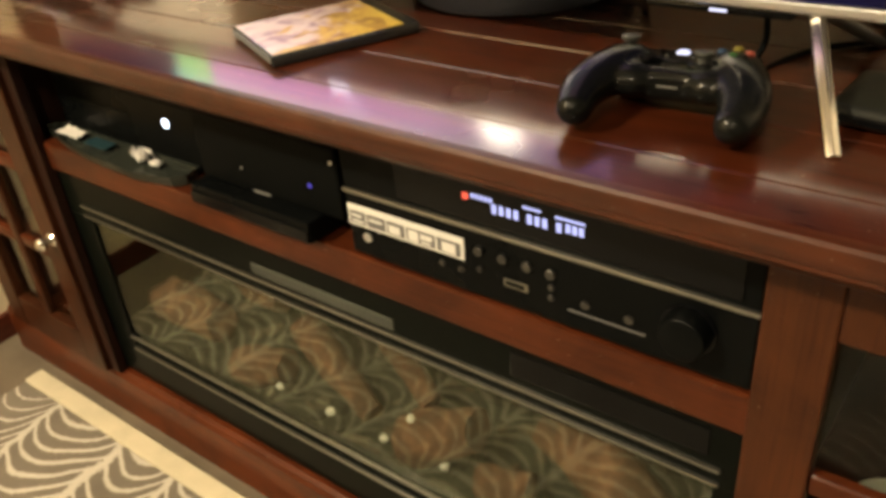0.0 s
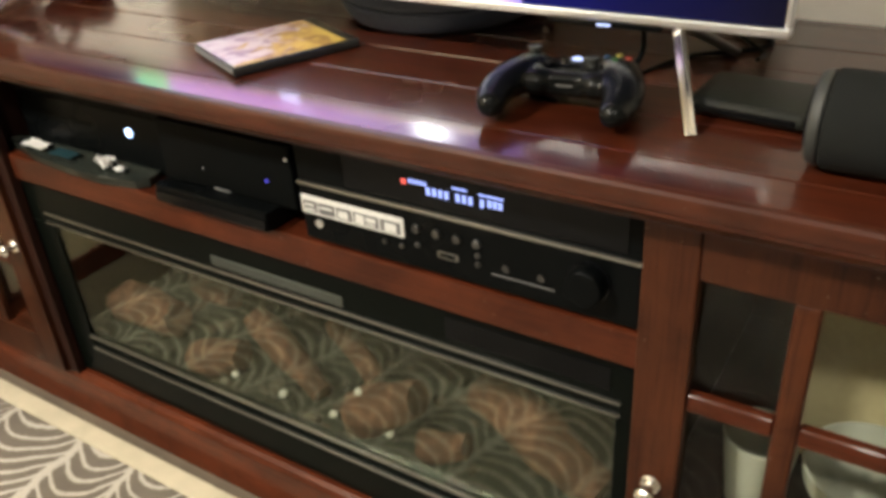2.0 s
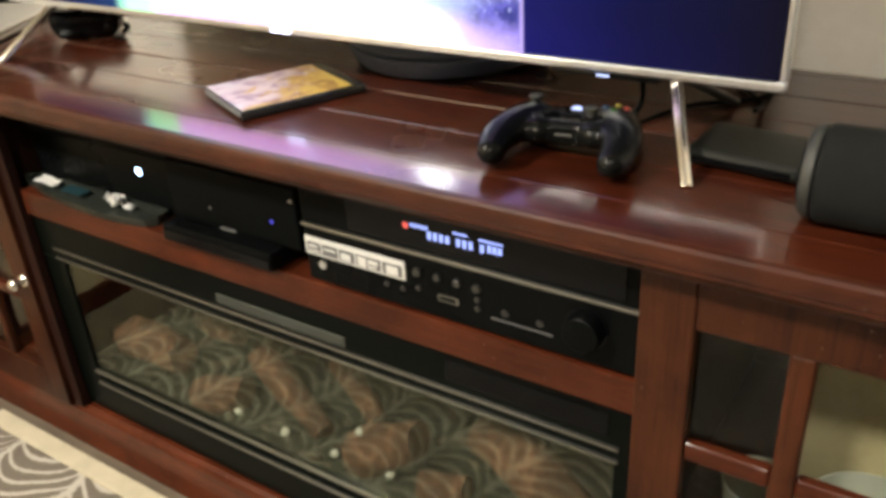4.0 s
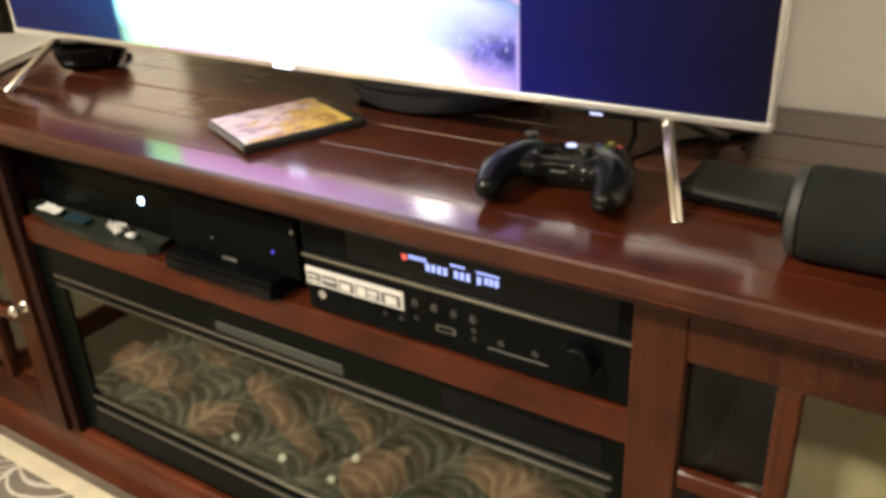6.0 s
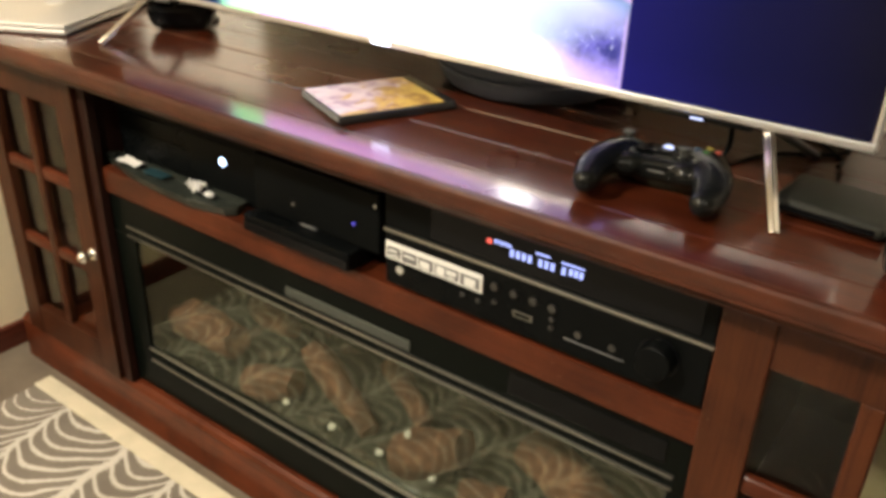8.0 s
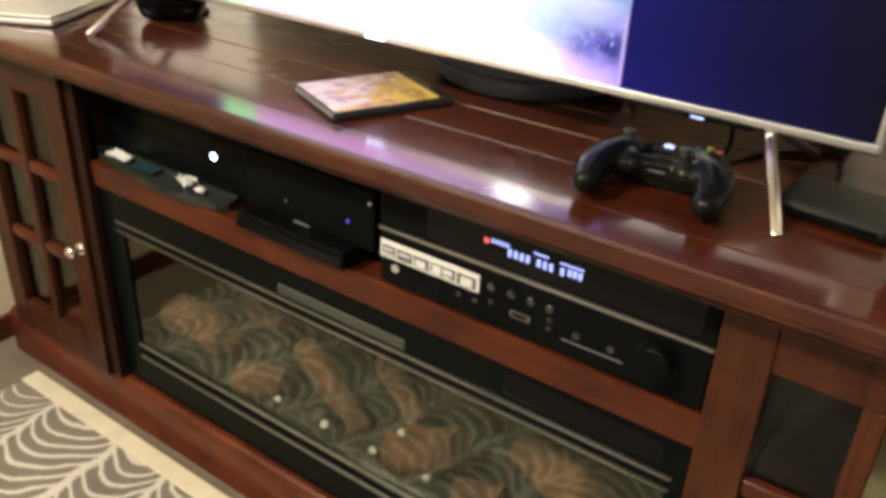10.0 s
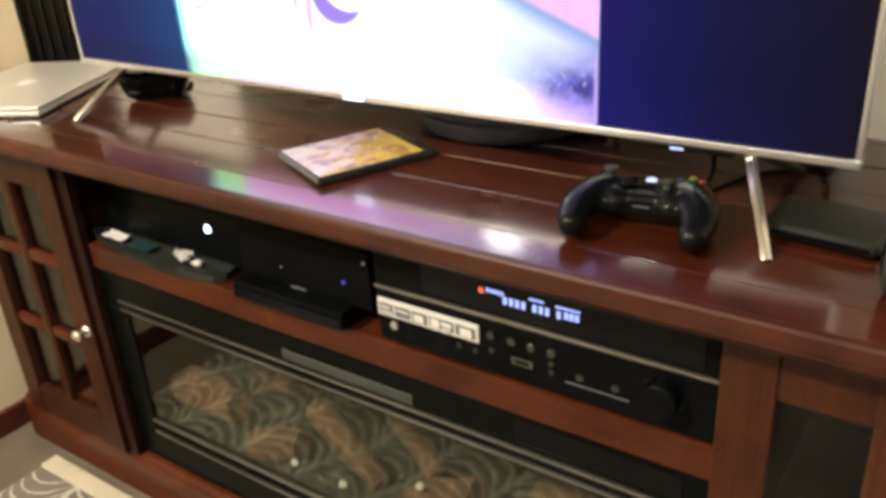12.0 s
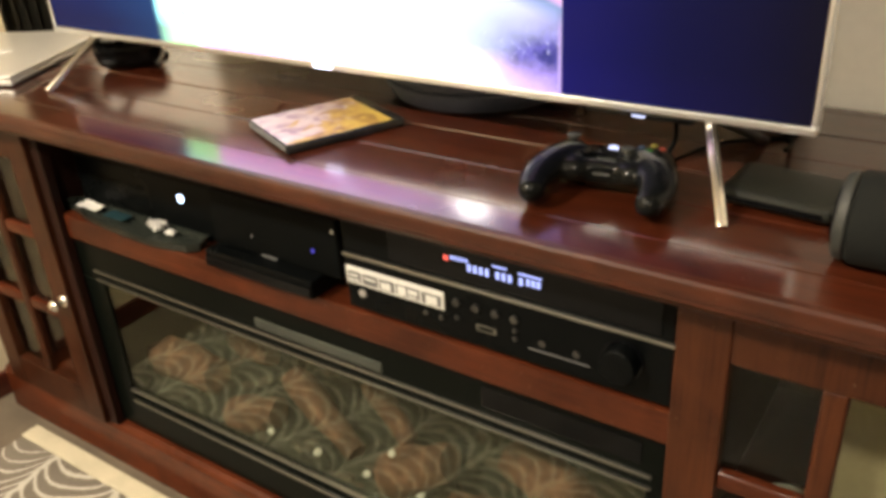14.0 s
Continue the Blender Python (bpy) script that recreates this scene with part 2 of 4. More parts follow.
    col = mixc(nt, wedge, col, mixc(nt, cl, (0.17, 0.10, 0.17), (0.10, 0.062, 0.105)))
    # pink streaks
    sw = noise_tex(nt, coords(nt, (5, 5, 14)), 1.6, 3)
    pk = ramp(nt, sw, ((0.55, (0, 0, 0)), (0.66, (0.85, 0.85, 0.85))))
    ins = mathn(nt, "MULTIPLY", mathn(nt, "MULTIPLY", mathn(nt, "GREATER_THAN", x, -0.2), inside), mathn(nt, "GREATER_THAN", z, 0.17))
    col = mixc(nt, mathn(nt, "MULTIPLY", pk, ins), col, (0.13, 0.075, 0.16))
    # a violet crescent, a rosy stroke and small grey marks in the pale middle
    def disc(cx, cz, rx, rz, soft):
        ax = mathn(nt, "DIVIDE", mathn(nt, "SUBTRACT", x, cx), rx)
        az = mathn(nt, "DIVIDE", mathn(nt, "SUBTRACT", z, cz), rz)
        q = mathn(nt, "SUBTRACT", 1.0, mathn(nt, "ADD", mathn(nt, "MULTIPLY", ax, ax), mathn(nt, "MULTIPLY", az, az)))
        return mathn(nt, "MINIMUM", mathn(nt, "MAXIMUM", mathn(nt, "MULTIPLY", q, soft), 0.0), 1.0)
    moon = mathn(nt, "MAXIMUM", mathn(nt, "SUBTRACT", disc(-0.020, 0.134, 0.048, 0.042, 3), disc(0.000, 0.156, 0.050, 0.044, 3)), 0.0)
    col = mixc(nt, moon, col, (0.055, 0.036, 0.115))
    rosy = mathn(nt, "MAXIMUM", disc(-0.070, 0.112, 0.008, 0.034, 2), disc(-0.092, 0.128, 0.006, 0.026, 2))
    col = mixc(nt, mathn(nt, "MULTIPLY", rosy, 0.92), col, (0.115, 0.075, 0.095))
    marks = disc(-0.277, 0.088, 0.011, 0.0025, 4)
    for cx, cz, rx, rz in ((-0.281, 0.066, 0.0022, 0.012), (-0.272, 0.076, 0.010, 0.0022), (-0.268, 0.054, 0.011, 0.0022), (-0.283, 0.106, 0.012, 0.003)):
        marks = mathn(nt, "MAXIMUM", marks, disc(cx, cz, rx, rz, 4))
    col = mixc(nt, mathn(nt, "MULTIPLY", marks, 0.95), col, (0.075, 0.105, 0.105))
    b.inputs["Base Color"].default_value = (0.004, 0.004, 0.005, 1)
    b.inputs["Roughness"].default_value = 0.12
    b.inputs["Specular IOR Level"].default_value = 0.08
    nt.links.new(col, b.inputs["Emission Color"])
    b.inputs["Emission Strength"].default_value = SCREEN
    return m


def cover_art():
    """Printed paper under clear film: yellow, white and violet blotches."""
    m, nt, b = nodes_of("printed_cover")
    v = coords(nt, (1, 1, 0.0))
    n1, n2 = noise_tex(nt, v, 14, 3, 0.55, 1.4), noise_tex(nt, v, 26, 3, 0.5, 1.5)
    sep = add(nt, "ShaderNodeSeparateXYZ")
    nt.links.new(coords(nt), sep.inputs[0])
    ax = mathn(nt, "ADD", mathn(nt, "MULTIPLY", sep.outputs[0], 2.6), mathn(nt, "MULTIPLY", sep.outputs[1], -1.6))
    yy = mathn(nt, "ADD", ax, n1)
    col = ramp(nt, yy, ((0.20, (0.56, 0.53, 0.55)), (0.46, (0.58, 0.50, 0.50)), (0.52, (0.50, 0.34, 0.10)), (0.68, (0.60, 0.44, 0.10)), (0.95, (0.56, 0.38, 0.08))))
    dark = ramp(nt, n2, ((0.36, (0.36, 0.22, 0.42)), (0.50, (0.92, 0.86, 0.92)), (0.62, (1, 1, 1))))
    nt.links.new(mixc(nt, 0.8, col, dark, "MULTIPLY"), b.inputs["Base Color"])
    b.inputs["Roughness"].default_value = 0.35
    b.inputs["Coat Weight"].default_value, b.inputs["Coat Roughness"].default_value = 0.7, 0.12
    return m


def log_material():
    m, nt, b = nodes_of("painted_log")
    v = coords(nt, (1, 1, 1))
    n, f = noise_tex(nt, v, 24, 6, 0.7, 0.9), noise_tex(nt, v, 120, 4)
    mix2 = mathn(nt, "MULTIPLY_ADD", n, 0.75, mathn(nt, "MULTIPLY", f, 0.25))
    nt.links.new(ramp(nt, mix2, ((0.30, (0.035, 0.025, 0.018)), (0.50, (0.110, 0.050, 0.029)), (0.72, (0.31, 0.160, 0.095)))), b.inputs["Base Color"])
    b.inputs["Roughness"].default_value = 0.85
    bump(nt, b, f, 0.8, 0.004)
    return m


def coal_material():
    """Charred crumbs, each its own tone from black through olive grey to brown."""
    m, nt, b = nodes_of("coal_crumbs")
    g = add(nt, "ShaderNodeNewGeometry")
    tone = ramp(nt, g.outputs["Random Per Island"], ((0.0, (0.008, 0.009, 0.006)), (0.55, (0.024, 0.026, 0.017)), (0.8, (0.070, 0.042, 0.026)), (1.0, (0.11, 0.10, 0.075))))
    f = noise_tex(nt, coords(nt), 160, 4)
    nt.links.new(mixc(nt, 0.6, tone, ramp(nt, f, ((0.35, (0.4, 0.4, 0.4)), (0.65, (1.2, 1.2, 1.2)))), "MULTIPLY"), b.inputs["Base Color"])
    b.inputs["Roughness"].default_value = 0.85
    bump(nt, b, f, 0.6, 0.003)
    return m


M_TOP = wood("mahogany_top", (0.024, 0.0050, 0.0022), (0.080, 0.0175, 0.0060), "X", 0.30, 1.0, 0.13)
M_EDGE = wood("mahogany_edge", (0.030, 0.0072, 0.0029), (0.094, 0.0220, 0.0074), "X", 0.40, 0.35, 0.30)
M_RED = wood("mahogany_rail", (0.038, 0.0085, 0.0032), (0.104, 0.0235, 0.0076), "X", 0.40, 0.16, 0.2)
M_UP = wood("mahogany_stile", (0.024, 0.0066, 0.0027), (0.062, 0.0180, 0.0064), "Z", 0.42, 0.14, 0.22)
# Near-black copy of the stile wood, for the recessed parts of the cabinet.
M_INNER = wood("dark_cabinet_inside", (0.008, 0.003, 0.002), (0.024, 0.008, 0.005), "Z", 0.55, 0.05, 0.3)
M_BLACK = plain("black_enamel", (0.0022, 0.0031, 0.0024), 0.32, 0, 0.3, 20, 0.06, 0, 0.055)
M_PLASTIC = plain("black_plastic", (0.0020, 0.0024, 0.0025), 0.50, 0, 0.3, 40, 0.15, 0, 0.035)
M_GLOSSBLACK = plain("gloss_black_plastic", (0.0022, 0.0024, 0.0028), 0.14, 0, 0.3, 20, 0.0, 0, 0.14)
M_SATIN = plain("satin_black_plastic", (0.0022, 0.0026, 0.0027), 0.28, 0, 0.25, 60, 0.12, 0, 0.05)
M_PAD = plain("satin_pad_plastic", (0.0034, 0.0038, 0.0036), 0.24, 0, 0.25, 60, 0.06, 0, 0.15)
M_CLOTH = plain("black_mesh_cloth", (0.007, 0.008, 0.0075), 0.9, 0, 0.35, 150, 0.6, 0, 0.2)
M_SLATE = plain("slate_blue_plastic", (0.050, 0.060, 0.085), 0.55, 0, 0.25, 30, 0.1, 0, 0.4)
M_BOX = plain("worn_black_plastic", (0.010, 0.011, 0.009), 0.36, 0, 0.3, 40, 0.15, 0, 0.3)
M_GRILLE = plain("pale_grey_perforated_metal", (0.040, 0.045, 0.036), 0.6, 0, 0.35, 60, 0.3)
M_GREY = plain("dark_grey_rubber", (0.022, 0.024, 0.022), 0.6, 0, 0.2, 40, 0.1)
M_CHROME = plain("polished_metal", (0.72, 0.70, 0.66), 0.18, 1.0, 0.06, 12, 0.0)
M_SILVER = plain("brushed_silver", (0.80, 0.83, 0.87), 0.34, 1.0, 0.1, 30, 0.05)
M_DARKMETAL = plain("dark_grey_metal", (0.10, 0.10, 0.10), 0.35, 1.0, 0.15, 30, 0.05)
M_TRIM = plain("dull_metal_strip", (0.30, 0.30, 0.28), 0.35, 1.0, 0.15, 30, 0.05)
M_ALU = plain("laptop_aluminium", (0.66, 0.64, 0.60), 0.42, 0.6, 0.05, 40, 0.03)
M_WALL = plain("warm_white_wall_paint", (0.90, 0.85, 0.76), 0.75, 0, 0.05, 12, 0.25)
# Unseen far walls: colour set dark so that they bounce less fill light.
M_FAR = plain("far_wall_low_bounce", (0.36, 0.32, 0.26), 0.8, 0, 0.08, 8, 0.25)
M_BEIGE = plain("beige_wall_paint", (0.82, 0.70, 0.49), 0.75, 0, 0.05, 12, 0.25)
# Unseen ceiling, toned down for the same weaker bounce.
M_CEIL = plain("ceiling_low_bounce", (0.58, 0.55, 0.50), 0.9, 0, 0.04, 12, 0.2)
# Dark tone for the gap past the west wall.
M_OLIVE = plain("dark_olive_gap", (0.045, 0.042, 0.030), 0.9, 0, 0.4, 14, 0.4)
M_FLOOR = plain("brown_grey_carpet", (0.11, 0.085, 0.058), 0.95, 0, 0.35, 60, 0.7)
M_BASE = wood("dark_red_baseboard", (0.05, 0.012, 0.008), (0.12, 0.03, 0.016), "Y", 0.4, 0.3, 0.2)
M_BORDER = plain("cream_woven_binding", (0.47, 0.42, 0.305), 0.9, 0, 0.16, 120, 0.5)
M_RUG = rug_material()
M_PICTURE = screen_material()
M_COVER = cover_art()
M_LOG = log_material()
M_EMBER = plain("charcoal_ember_bed", (0.016, 0.018, 0.011), 0.85, 0, 0.6, 60, 0.9)
M_COAL = coal_material()
M_CRYSTAL = plain("pale_glass_chip", (0.75, 0.74, 0.70), 0.15, 0, 0.1, 60, 0.0)
M_FIREGLASS = pane_glass("fire_glass", 0.064, (0.74, 0.76, 0.69), (0.95, 1.0, 0.86))
M_PANE = pane_glass("door_pane_glass", 0.016, (0.93, 0.95, 0.90))
M_LABEL = plain("white_sticker", (0.56, 0.56, 0.54), 0.5, 0, 0.04, 40, 0.0)
M_GREYINK = plain("pale_grey_print", (0.10, 0.10, 0.10), 0.6, 0, 0.1, 40, 0.0)
M_PAPER = plain("white_paper", (0.48, 0.47, 0.45), 0.7, 0, 0.06, 40, 0.1)
M_TEAL = plain("dark_teal_plastic", (0.010, 0.030, 0.037), 0.35, 0, 0.3, 30, 0.05)
M_CASE = plain("hazy_clear_plastic", (0.016, 0.017, 0.018), 0.15, 0, 0.4, 30, 0.05)
M_DISH = plain("dark_smoky_plastic", (0.019, 0.022, 0.018), 0.25, 0, 0.4, 30, 0.1, 0, 0.3)
M_CARTON = plain("tan_cardboard", (0.50, 0.42, 0.24), 0.8, 0, 0.25, 30, 0.15)
M_CHINA = plain("white_glazed_china", (0.40, 0.40, 0.34), 0.2, 0, 0.05, 20, 0.0)
M_DISPLAY = glow("display_glow", (0.40, 0.46, 0.95), 1.7)
M_REDLIT = glow("red_indicator", (1.0, 0.12, 0.08), 1.5)
M_LED = glow("white_led", (0.55, 0.72, 1.0), 7.0)
M_DIMLED = glow("dim_white_led", (0.60, 0.66, 1.0), 1.6)
M_BLUELED = glow("blue_led", (0.10, 0.08, 1.0), 0.8)
M_LOGO = glow("lit_badge", (0.78, 0.78, 1.0), 9.0)
M_BTN = {c: plain(c + "_button", v, 0.3, 0, 0.1, 60, 0.0) for c, v in (("green", (0.02, 0.085, 0.015)), ("red", (0.17, 0.028, 0.018)), ("blue", (0.014, 0.035, 0.07)), ("yellow", (0.13, 0.11, 0.018)))}
M_BULB = glow("frosted_lamp_bowl", (1.0, 0.80, 0.55), 3.0)

# ---- mesh helpers ----
ORG = {}


def bm_box(x0, x1, y0, y1, z0, z1, bev=0.0, seg=2, bm=None):
    own = bm is None
    bm = bmesh.new() if own else bm
    vs = [bm.verts.new((x, y, z)) for x in (x0, x1) for y in (y0, y1) for z in (z0, z1)]
    fs = [bm.faces.new([vs[i] for i in f]) for f in ((0, 1, 3, 2), (4, 6, 7, 5), (0, 4, 5, 1), (2, 3, 7, 6), (0, 2, 6, 4), (1, 5, 7, 3))]
    if bev:
        es = list({e for f in fs for e in f.edges})
        bmesh.ops.bevel(bm, geom=es, offset=bev, segments=seg, affect="EDGES", profile=0.5)
    return bm


def bm_cyl(centre, axis, r0, r1, length, seg=32, bev=0.0, bm=None):
    """A round bar whose base stands at centre and runs along axis."""
    own = bm is None
    bm = bmesh.new() if own else bm
    m = Matrix.Translation(centre) @ Vector(axis).to_track_quat("Z", "Y").to_matrix().to_4x4() @ Matrix.Translation((0, 0, length / 2))
    r = bmesh.ops.create_cone(bm, cap_ends=True, segments=seg, radius1=r0, radius2=r1, depth=length, matrix=m)
    if bev:
        es = [e for e in {e for v in r["verts"] for e in v.link_edges} if len(e.link_faces) == 2 and e.calc_face_angle(0) > 1.0]
        bmesh.ops.bevel(bm, geom=es, offset=bev, segments=3, affect="EDGES", profile=0.5)
    return bm


def bm_prism(outline, x0, x1, cut=1):
    """An outline of (y, z) drawn out along x."""
    bm = bmesh.new()
    a = [bm.verts.new((x0, y, z)) for y, z in outline]
    b = [bm.verts.new((x1, y, z)) for y, z in outline]
    n = len(outline)
    for i in range(n):
        bm.faces.new((a[i], a[(i + 1) % n], b[(i + 1) % n], b[i]))
    bm.faces.new(a[::-1])
    bm.faces.new(b)
    return bm


def bm_ball(centre, radii, bm=None, seg=24):
    own = bm is None
    bm = bmesh.new() if own else bm
    bmesh.ops.create_uvsphere(bm, u_segments=seg, v_segments=seg // 2, radius=1, matrix=Matrix.Translation(centre) @ Matrix.Diagonal((*radii, 1)))
    return bm


def bm_tube(points, r, seg=10, bm=None):
    """A round cable through the points."""
    own = bm is None
    bm = bmesh.new() if own else bm
    pts = [Vector(p) for p in points]
    rings = []
    for i, p in enumerate(pts):
        d = (pts[min(i + 1, len(pts) - 1)] - pts[max(i - 1, 0)]).normalized()
        q = d.to_track_quat("Z", "Y")
        rings.append([bm.verts.new(p + q @ Vector((r * math.cos(a), r * math.sin(a), 0))) for a in (2 * math.pi * k / seg for k in range(seg))])
    for a, b in zip(rings, rings[1:]):
        for k in range(seg):
            bm.faces.new((a[k], a[(k + 1) % seg], b[(k + 1) % seg], b[k]))
    bm.faces.new(rings[0][::-1])
    bm.faces.new(rings[-1])
    return bm


def curve_points(ctrl, n=24):
    """A smooth line through the control points."""
    c = [Vector(p) for p in ctrl]
    c = [2 * c[0] - c[1]] + c + [2 * c[-1] - c[-2]]
    out = []
    for i in range(1, len(c) - 2):
        for k in range(n):
            t = k / n
            p0, p1, p2, p3 = c[i - 1], c[i], c[i + 1], c[i + 2]
            out.append(0.5 * (2 * p1 + (p2 - p0) * t + (2 * p0 - 5 * p1 + 4 * p2 - p3) * t * t + (3 * p1 - p0 - 3 * p2 + p3) * t**3))
    return out + [c[-2]]


def mesh_of(name, bm, mat, smooth=20):
    bmesh.ops.recalc_face_normals(bm, faces=bm.faces[:])
    me = bpy.data.meshes.new(name)
    bm.to_mesh(me)
    bm.free()
    me.materials.append(mat)
    if smooth:
        for p in me.polygons:
            p.use_smooth = True
        me.set_sharp_from_angle(angle=radians(smooth))
    return me


def thing(name, loc, label, category, group=""):
    """An empty at the thing's base; its parts are given in the room's metres."""
    ob = new(name)
    ob.location, ob.empty_display_size = loc, 0.05
    ORG[ob.name] = Vector(loc)
    return tagged(ob, label, category, group)


def thing_posed(name, m, label, category, group=""):
    """As thing(), but its parts are given in its own frame."""
    ob = new(name)
    ob.matrix_basis, ob.empty_display_size = m, 0.05
    ORG[ob.name] = Vector((0, 0, 0))
    return tagged(ob, label, category, group)


def part(name, bm, mat, parent, label="", smooth=20):
    root = parent
    while root.parent:
        root = root.parent
    o = ORG[root.name]
    if o.length:
        bmesh.ops.translate(bm, verts=bm.verts[:], vec=-o)
    ob = new(name, mesh_of(name, bm, mat, smooth))
    ob.parent = parent
    return tagged(ob, label)


def single(name, bm, mat, label, category="", group="", kind="", base=None, smooth=20):
    """A thing or a piece of the setting that is one mesh."""
    if base is not None:
        bmesh.ops.translate(bm, verts=bm.verts[:], vec=-Vector(base))
    ob = new(name, mesh_of(name, bm, mat, smooth))
    if base is not None:
        ob.location = base
    ORG[ob.name] = Vector(base) if base is not None else Vector((0, 0, 0))
    return tagged(ob, label, category, group, kind)

# ---- the room ----
TOP = 0.738  # the cabinet's upper face
single("floor", bm_box(-3.2, 2.3, -3.6, 0.6, -0.1, 0.0), M_FLOOR, "brown-grey low-pile carpet on the floor", kind="structure")
single("ceiling", bm_box(-3.2, 2.3, -3.6, 0.6, 2.45, 2.55), M_CEIL, "unseen ceiling, toned down to cut bounced light", kind="structure")
single("wall_north", bm_box(-3.2, 2.3, 0.46, 0.6, 0, 2.45), M_WALL, "warm white painted wall behind the media cabinet", kind="structure")
single("wall_south", bm_box(-3.2, 2.3, -3.7, -3.6, 0, 2.45), M_FAR, "unseen far wall, darkened to cut bounced light", kind="structure")
single("wall_east", bm_box(2.2, 2.3, -3.6, 0.46, 0, 2.45), M_FAR, "unseen far wall, darkened to cut bounced light", kind="structure")
single("wall_west", bm_box(-1.62, -1.50, -3.6, 0.245, 0, 2.45), M_BEIGE, "beige painted side wall beside the cabinet", kind="structure")
# Unseen end wall: the unlit gap's darkness is put into its colour.
single("wall_hall", bm_box(-3.2, -3.1, -3.6, 0.46, 0, 2.45), M_OLIVE, "unseen wall closing the gap, the unlit dark put in its colour", kind="structure")
single("baseboard", bm_box(-1.50, -1.485, -3.6, 0.255, 0, 0.055, 0.003), M_BASE, "dark red-brown wooden baseboard", kind="structure")
# Dark folded sheet that fills the gap beside the west wall.
fold = [(-1.575 + 0.02 * math.sin(k * 0.55), 0.25 + 0.0022 * k) for k in range(92)]
cb = bm_prism(fold + [(x - 0.006, y) for x, y in fold[::-1]], 0.02, 2.2)
for v in cb.verts:
    v.co = Vector((v.co.y, v.co.z, v.co.x))
single("curtain", cb, M_OLIVE, "dark olive folded sheet filling the gap beside the wall", "curtain", base=(-1.575, 0.35, 0.02))

for px, py, pz, watts in LAMPS:
    lamp = thing("ceiling_lamp", (px, py, 2.45), "flush white glass ceiling lamp, switched on", "lamp", "ceiling lamps")
    part("canopy", bm_cyl((px, py, 2.42), (0, 0, 1), 0.12, 0.10, 0.03, 40), M_SILVER, lamp)
    part("bowl", bm_ball((px, py, 2.42), (0.15, 0.15, 0.045)), M_BULB, lamp, "lit frosted glass bowl")

rug = thing("area_rug", (-0.4, -0.75, 0), "taupe area rug with cream fern pattern and binding", "rug")
part("field", bm_box(-1.31, 0.9, -1.7, -0.066, 0.0, 0.010, 0.003), M_RUG, rug, "taupe pile with cream fern leaves")
part("border", bm_box(-1.315, 0.9, -0.066, -0.028, 0.0, 0.012, 0.004), M_BORDER, rug, "cream woven binding strip")

# ---- media cabinet ----
X0, X1 = -1.067, 0.003  # the open middle bay
cab = thing("media_cabinet", (-0.532, 0.2, 0), "dark mahogany media cabinet with glazed doors and fireplace bay", "cabinet")
nose = [(-0.055, 0.738), (-0.0605, 0.738), (-0.0635, 0.7372), (-0.0658, 0.7350), (-0.0668, 0.7315), (-0.0668, 0.7240), (-0.0655, 0.7195), (-0.0632, 0.7175),
        (-0.0630, 0.7140), (-0.0580, 0.7120), (-0.0540, 0.7080), (-0.0490, 0.7020), (-0.0415, 0.6975), (-0.0340, 0.6955), (-0.0320, 0.6900), (0.0145, 0.6900), (0.0145, 0.7165), (-0.055, 0.7165)]
part("top_edge", bm_prism(nose, -1.47, 0.395), M_EDGE, cab, "moulded front edge of the top", smooth=25)
part("plank", bm_box(-1.47, 0.395, -0.055, -0.0068, TOP - 0.0212, TOP - 0.0002), M_TOP, cab, smooth=False)
for k in range(6):
    y0 = -0.006 + 0.086 * k
    part("plank", bm_box(-1.47, 0.395, y0, min(y0 + 0.0851, 0.446), TOP - 0.02, TOP - (0.0004 if k % 2 else 0), 0.0016, 2), M_TOP, cab, smooth=False)
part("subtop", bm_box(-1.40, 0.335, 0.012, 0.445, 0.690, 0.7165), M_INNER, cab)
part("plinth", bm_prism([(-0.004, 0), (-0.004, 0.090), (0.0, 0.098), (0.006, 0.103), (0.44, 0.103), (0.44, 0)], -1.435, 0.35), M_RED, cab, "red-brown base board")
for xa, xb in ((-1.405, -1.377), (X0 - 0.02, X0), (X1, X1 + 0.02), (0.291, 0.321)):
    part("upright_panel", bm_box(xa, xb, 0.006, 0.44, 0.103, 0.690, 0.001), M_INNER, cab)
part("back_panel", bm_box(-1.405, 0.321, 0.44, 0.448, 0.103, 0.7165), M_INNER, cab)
# Added flush strip; the dark of the recessed side is put into its colour.
part("pilaster", bm_box(X0 + 0.0008, X0 + 0.024, -0.006, 0.0112, 0.1035, 0.6895, 0.002), M_INNER, cab, "added strip, the recessed side's dark put in its colour")
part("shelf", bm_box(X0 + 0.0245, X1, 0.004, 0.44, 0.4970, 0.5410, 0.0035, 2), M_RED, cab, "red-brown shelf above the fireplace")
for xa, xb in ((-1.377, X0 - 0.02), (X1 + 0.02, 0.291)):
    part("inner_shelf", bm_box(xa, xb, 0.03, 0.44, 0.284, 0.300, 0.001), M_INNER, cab)


